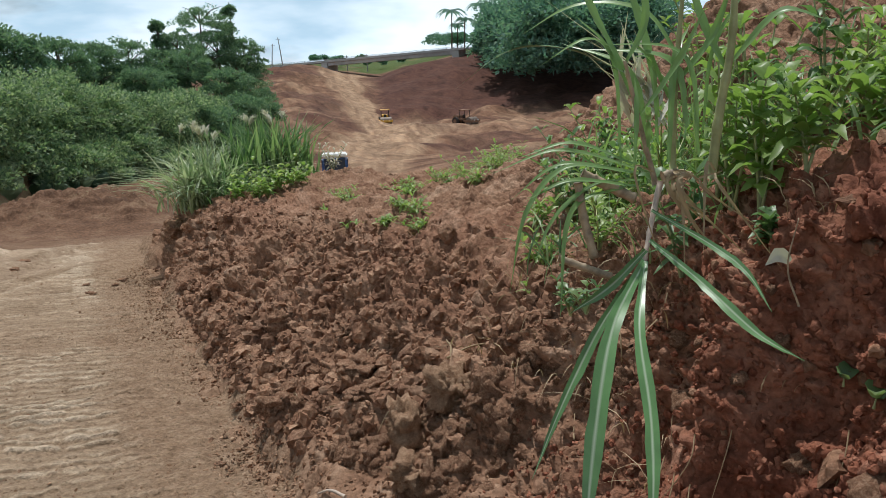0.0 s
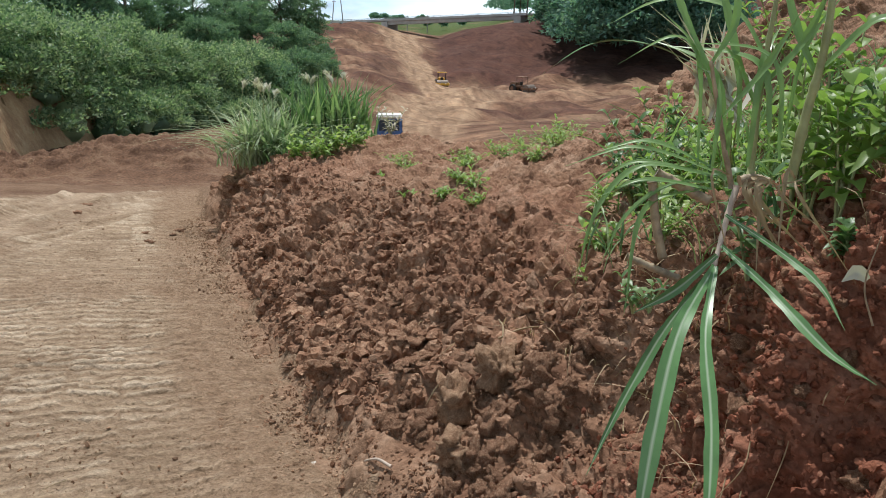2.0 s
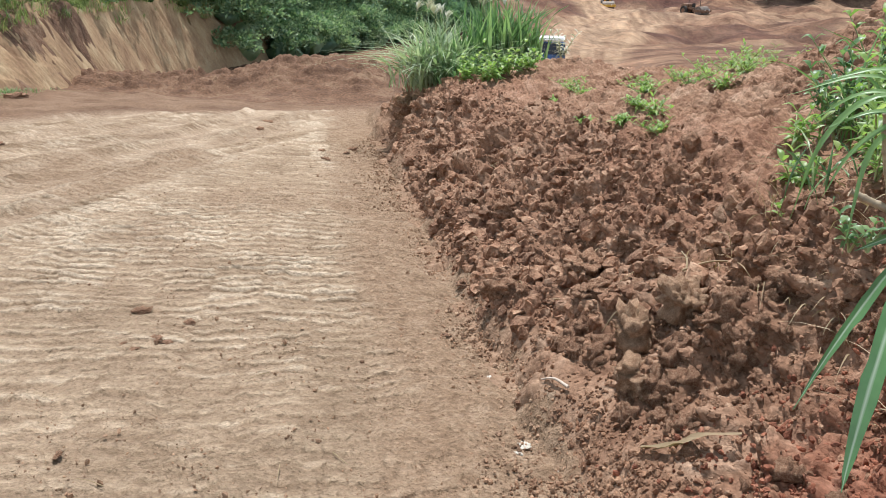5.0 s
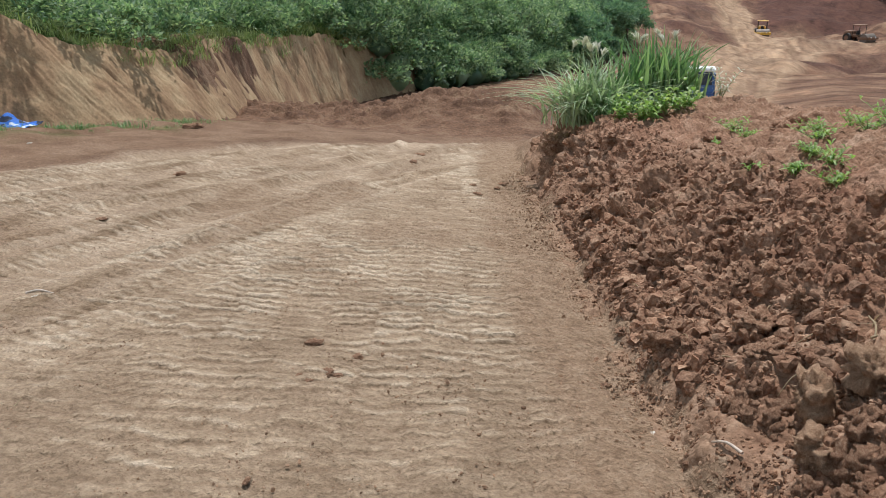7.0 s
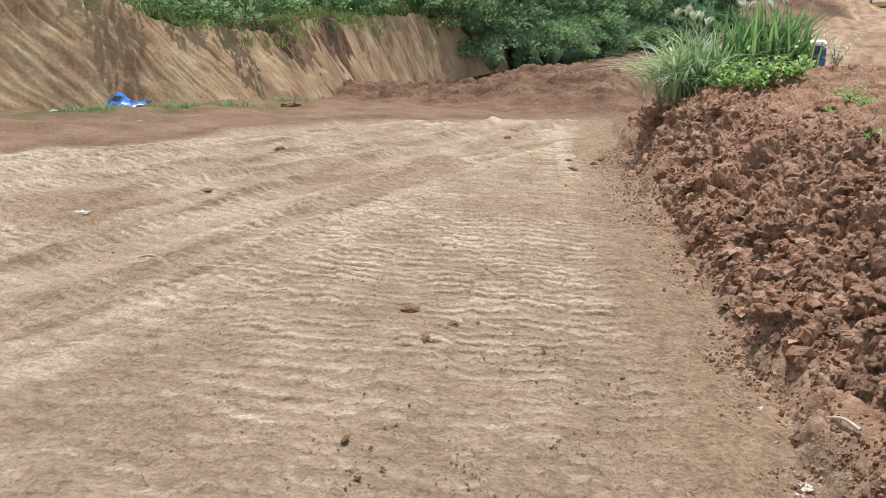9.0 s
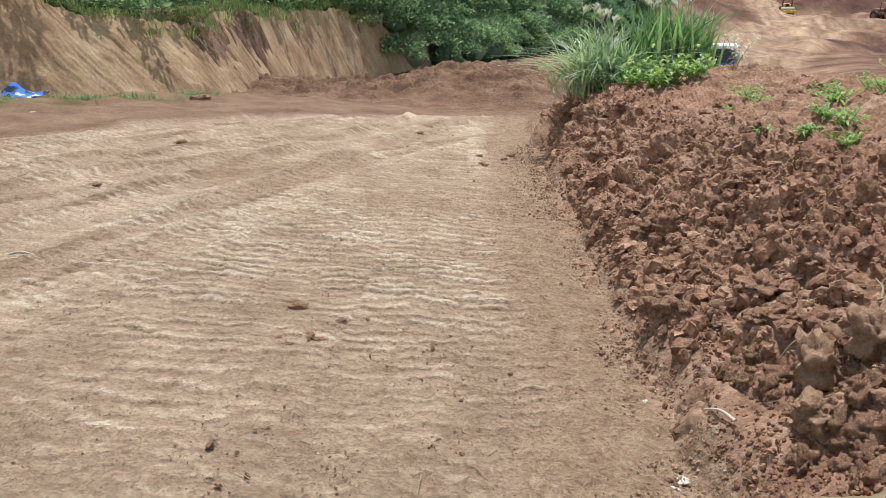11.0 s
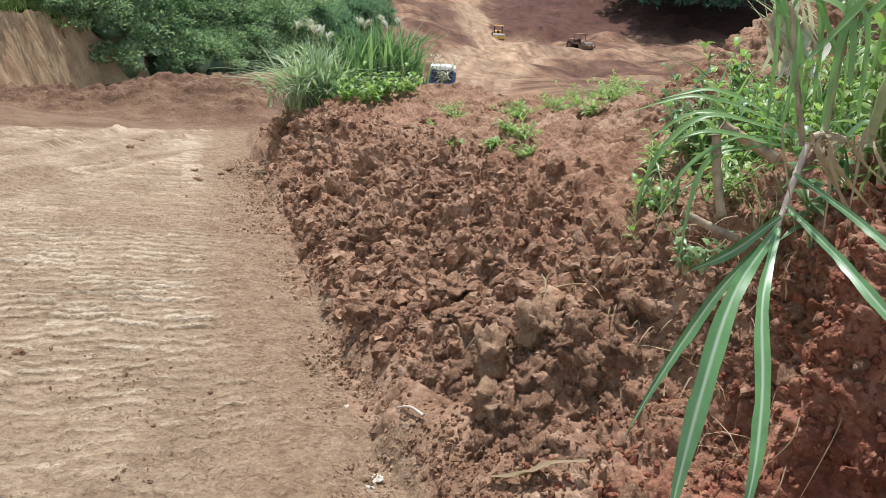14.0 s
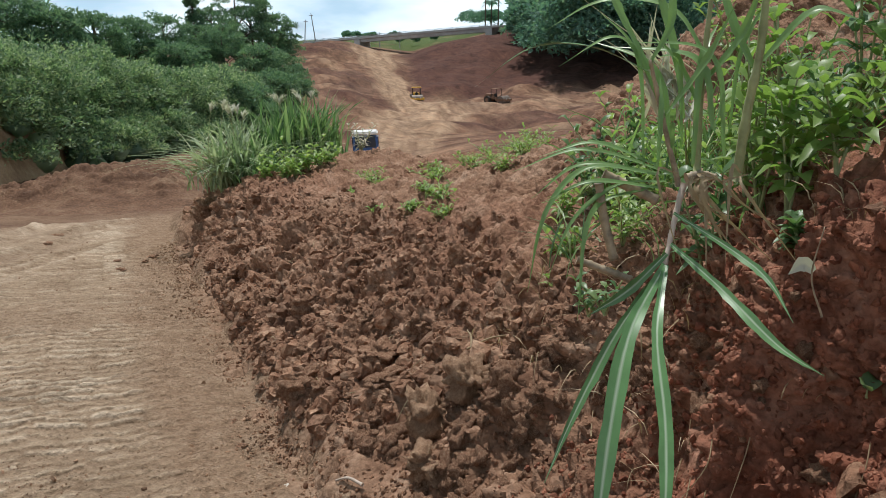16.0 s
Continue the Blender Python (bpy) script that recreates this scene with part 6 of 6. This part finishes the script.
def drum(radius, width, at, segs=28, bev=0.04):
    bm = bmesh.new()
    bmesh.ops.create_cone(bm, cap_ends=True, segments=segs, radius1=radius, radius2=radius, depth=width, matrix=Matrix.Rotation(math.pi / 2, 4, "Y"))
    caps = [e for e in bm.edges if len(e.link_faces) == 2 and abs(e.link_faces[0].normal.dot(e.link_faces[1].normal)) < 0.3]
    bmesh.ops.bevel(bm, geom=caps, offset=bev, segments=2, affect="EDGES")
    bmesh.ops.translate(bm, verts=bm.verts, vec=at)
    return bm


def bpart(name, bm, mat, parent, label=""):
    me = bpy.data.meshes.new(name)
    bm.to_mesh(me)
    bm.free()
    me.materials.append(mat)
    ob = new(name, me)
    ob.parent = parent
    return tagged(ob, label) if label else ob


def wheel(parent, radius, width, at, rim_mat):
    w = bpart("wheel", drum(radius, width, at), mat_tyre, parent)
    bpart("rim", drum(radius * 0.55, width * 1.06, at, 16, 0.02), rim_mat, w)


def roller(x, y, z, turn, body_mat, label):
    root = tagged(new("road_roller"), label, "road roller", "rollers in the valley")
    root.matrix_world = pose(x, y, z, 0, 0, turn)
    bpart("drum", drum(0.78, 2.1, (0, -1.75, 0.78), 36), mat_steel, root, "smooth dusty steel drum")
    bpart("drum_frame", box((2.45, 0.28, 0.42), (0, -2.65, 0.85)), body_mat, root)
    for s in (-1.17, 1.17):
        bpart("side_arm", box((0.16, 2.1, 0.4), (s, -1.7, 0.85)), body_mat, root)
    bpart("hood", box((1.5, 2.0, 1.0), (0, 1.75, 1.35), 0.15, 0.88), body_mat, root)
    bpart("deck", box((1.7, 1.5, 0.35), (0, 0.1, 1.15)), body_mat, root)
    bpart("seat", box((0.5, 0.5, 0.7), (0, 0.25, 1.6), 0.1), mat_tyre, root)
    for sx in (-0.72, 0.72):
        for sy in (-0.55, 0.75):
            bpart("post", box((0.08, 0.08, 1.5), (sx, sy, 2.05), 0.02), mat_tyre, root)
    bpart("canopy", box((1.75, 1.75, 0.12), (0, 0.1, 2.85), 0.04), body_mat, root)
    for s in (-0.85, 0.85):
        wheel(root, 0.75, 0.55, (s, 1.6, 0.75), body_mat)
    for s in (-0.5, 0.5):
        bpart("headlight", drum(0.1, 0.08, (s, -2.82, 1.0), 12, 0.01), mat_white, root)
    return root


roller(58.1, 139.9, ground_at(58.1, 139.9) - 0.1, -18, mat_yellow, "yellow single-drum road roller working on the earth road")
roller(71.5, 132.8, ground_at(71.5, 132.8) - 0.1, 20, mat_rust, "mud-brown single-drum road roller on bare earth")


def tipper(x, y, z, turn):
    root = tagged(new("tipper_truck"), "white-roofed truck with a blue cab standing in the valley", "truck")
    root.matrix_world = pose(x, y, z, 0, 0, turn) @ Matrix.Scale(0.93, 4)
    cab = bpart("cab", box((1.75, 1.5, 1.35), (0, -1.4, 1.25), 0.1, 0.93), mat_blue, root, "blue painted cab")
    bpart("roof", box((1.7, 1.5, 0.22), (0, -1.4, 2.1), 0.09), mat_white, cab, "white cab roof")
    bpart("windscreen", box((1.36, 0.06, 0.72), (0, -2.13, 1.55), 0.02), mat_glass, cab, "blue-tinted windscreen")
    for s in (-0.85, 0.85):
        bpart("side_window", box((0.05, 0.8, 0.5), (s, -1.4, 1.6), 0.02), mat_glass, cab)
    bpart("bumper", box((1.7, 0.2, 0.3), (0, -2.2, 0.55), 0.05), mat_blue, root)
    bpart("bed", box((1.7, 2.4, 0.75), (0, 0.8, 1.15), 0.05), mat_rust, root)
    bpart("chassis", box((0.9, 4.0, 0.25), (0, 0, 0.6), 0.04), mat_tyre, root)
    for s in (-0.75, 0.75):
        for y2 in (-1.4, 1.1):
            wheel(root, 0.42, 0.28, (s, y2, 0.42), mat_steel)


tipper(16.6, 47.15, -5.87, -20)


# ---- bridge over the valley's head ----
def bridge():
    root = tagged(new("road_bridge"), "long pale concrete girder bridge across the valley's head", "bridge")
    ax, ay = at_bearing(18.4, 318)
    bx, by = at_bearing(27.8, 296)
    za, zb = 1.66 + 318 * math.tan(radians(0.05)), 1.66 + 296 * math.tan(radians(0.55))
    length, yaw = math.hypot(bx - ax, by - ay), math.atan2(by - ay, bx - ax)
    pitch = math.atan2(zb - za, length)
    m = Matrix.Translation(((ax + bx) / 2, (ay + by) / 2, (za + zb) / 2)) @ Matrix.Rotation(yaw, 4, "Z") @ Matrix.Rotation(-pitch, 4, "Y")
    root.matrix_world = m
    bpart("deck", box((length + 26, 9, 0.5), (-10, 0, 0), 0.08), mat_concrete, root)
    for y2 in (-3.4, 0, 3.4):
        bpart("girder", box((length - 2, 0.6, 1.3), (0, y2, -0.9), 0.1), mat_concrete, root)
    for y2 in (-4.3, 4.3):
        bpart("parapet", box((length + 26, 0.25, 0.35), (-10, y2, 0.42), 0.05), mat_concrete, root)
        bpart("handrail", box((length + 26, 0.12, 0.1), (-10, y2, 1.05), 0.03), mat_pole, root)
        for k in range(28):
            bpart("rail_post", box((0.14, 0.14, 0.75), (-length / 2 - 22 + k * (length + 24) / 27, y2, 0.75), 0.02), mat_pole, root)
    for xx, hh in ((-length / 2 + 1, 6), (length / 2 - 0.5, 3.0)):
        bpart("abutment", box((2.6, 8.6, hh), (xx, 0, -hh / 2 - 0.3), 0.1), mat_concrete, root)


bridge()


def pole(az, d, height, lean=0.0):
    x, y = at_bearing(az, d)
    root = tagged(new("utility_pole"), "thin grey utility pole on the skyline", "pole", "skyline poles")
    root.location = (x, y, ground_at(x, y))
    part("shaft", mesh_of("shaft", *joined([tube([(0, 0, -1), (lean * 0.5, 0, height * 0.5), (lean, 0, height)], [0.22, 0.18, 0.14], 6)]), mat_pole), root)
    bpart("crossarm", box((1.6, 0.14, 0.16), (lean, 0, height * 0.93), 0.03), mat_pole, root)


for az, d, h, ln in ((14.6, 300, 9, 1.0), (15.4, 300, 11, -1.2), (19.8, 330, 6, 0), (21.2, 335, 7, 0)):
    pole(az, d, h, ln)
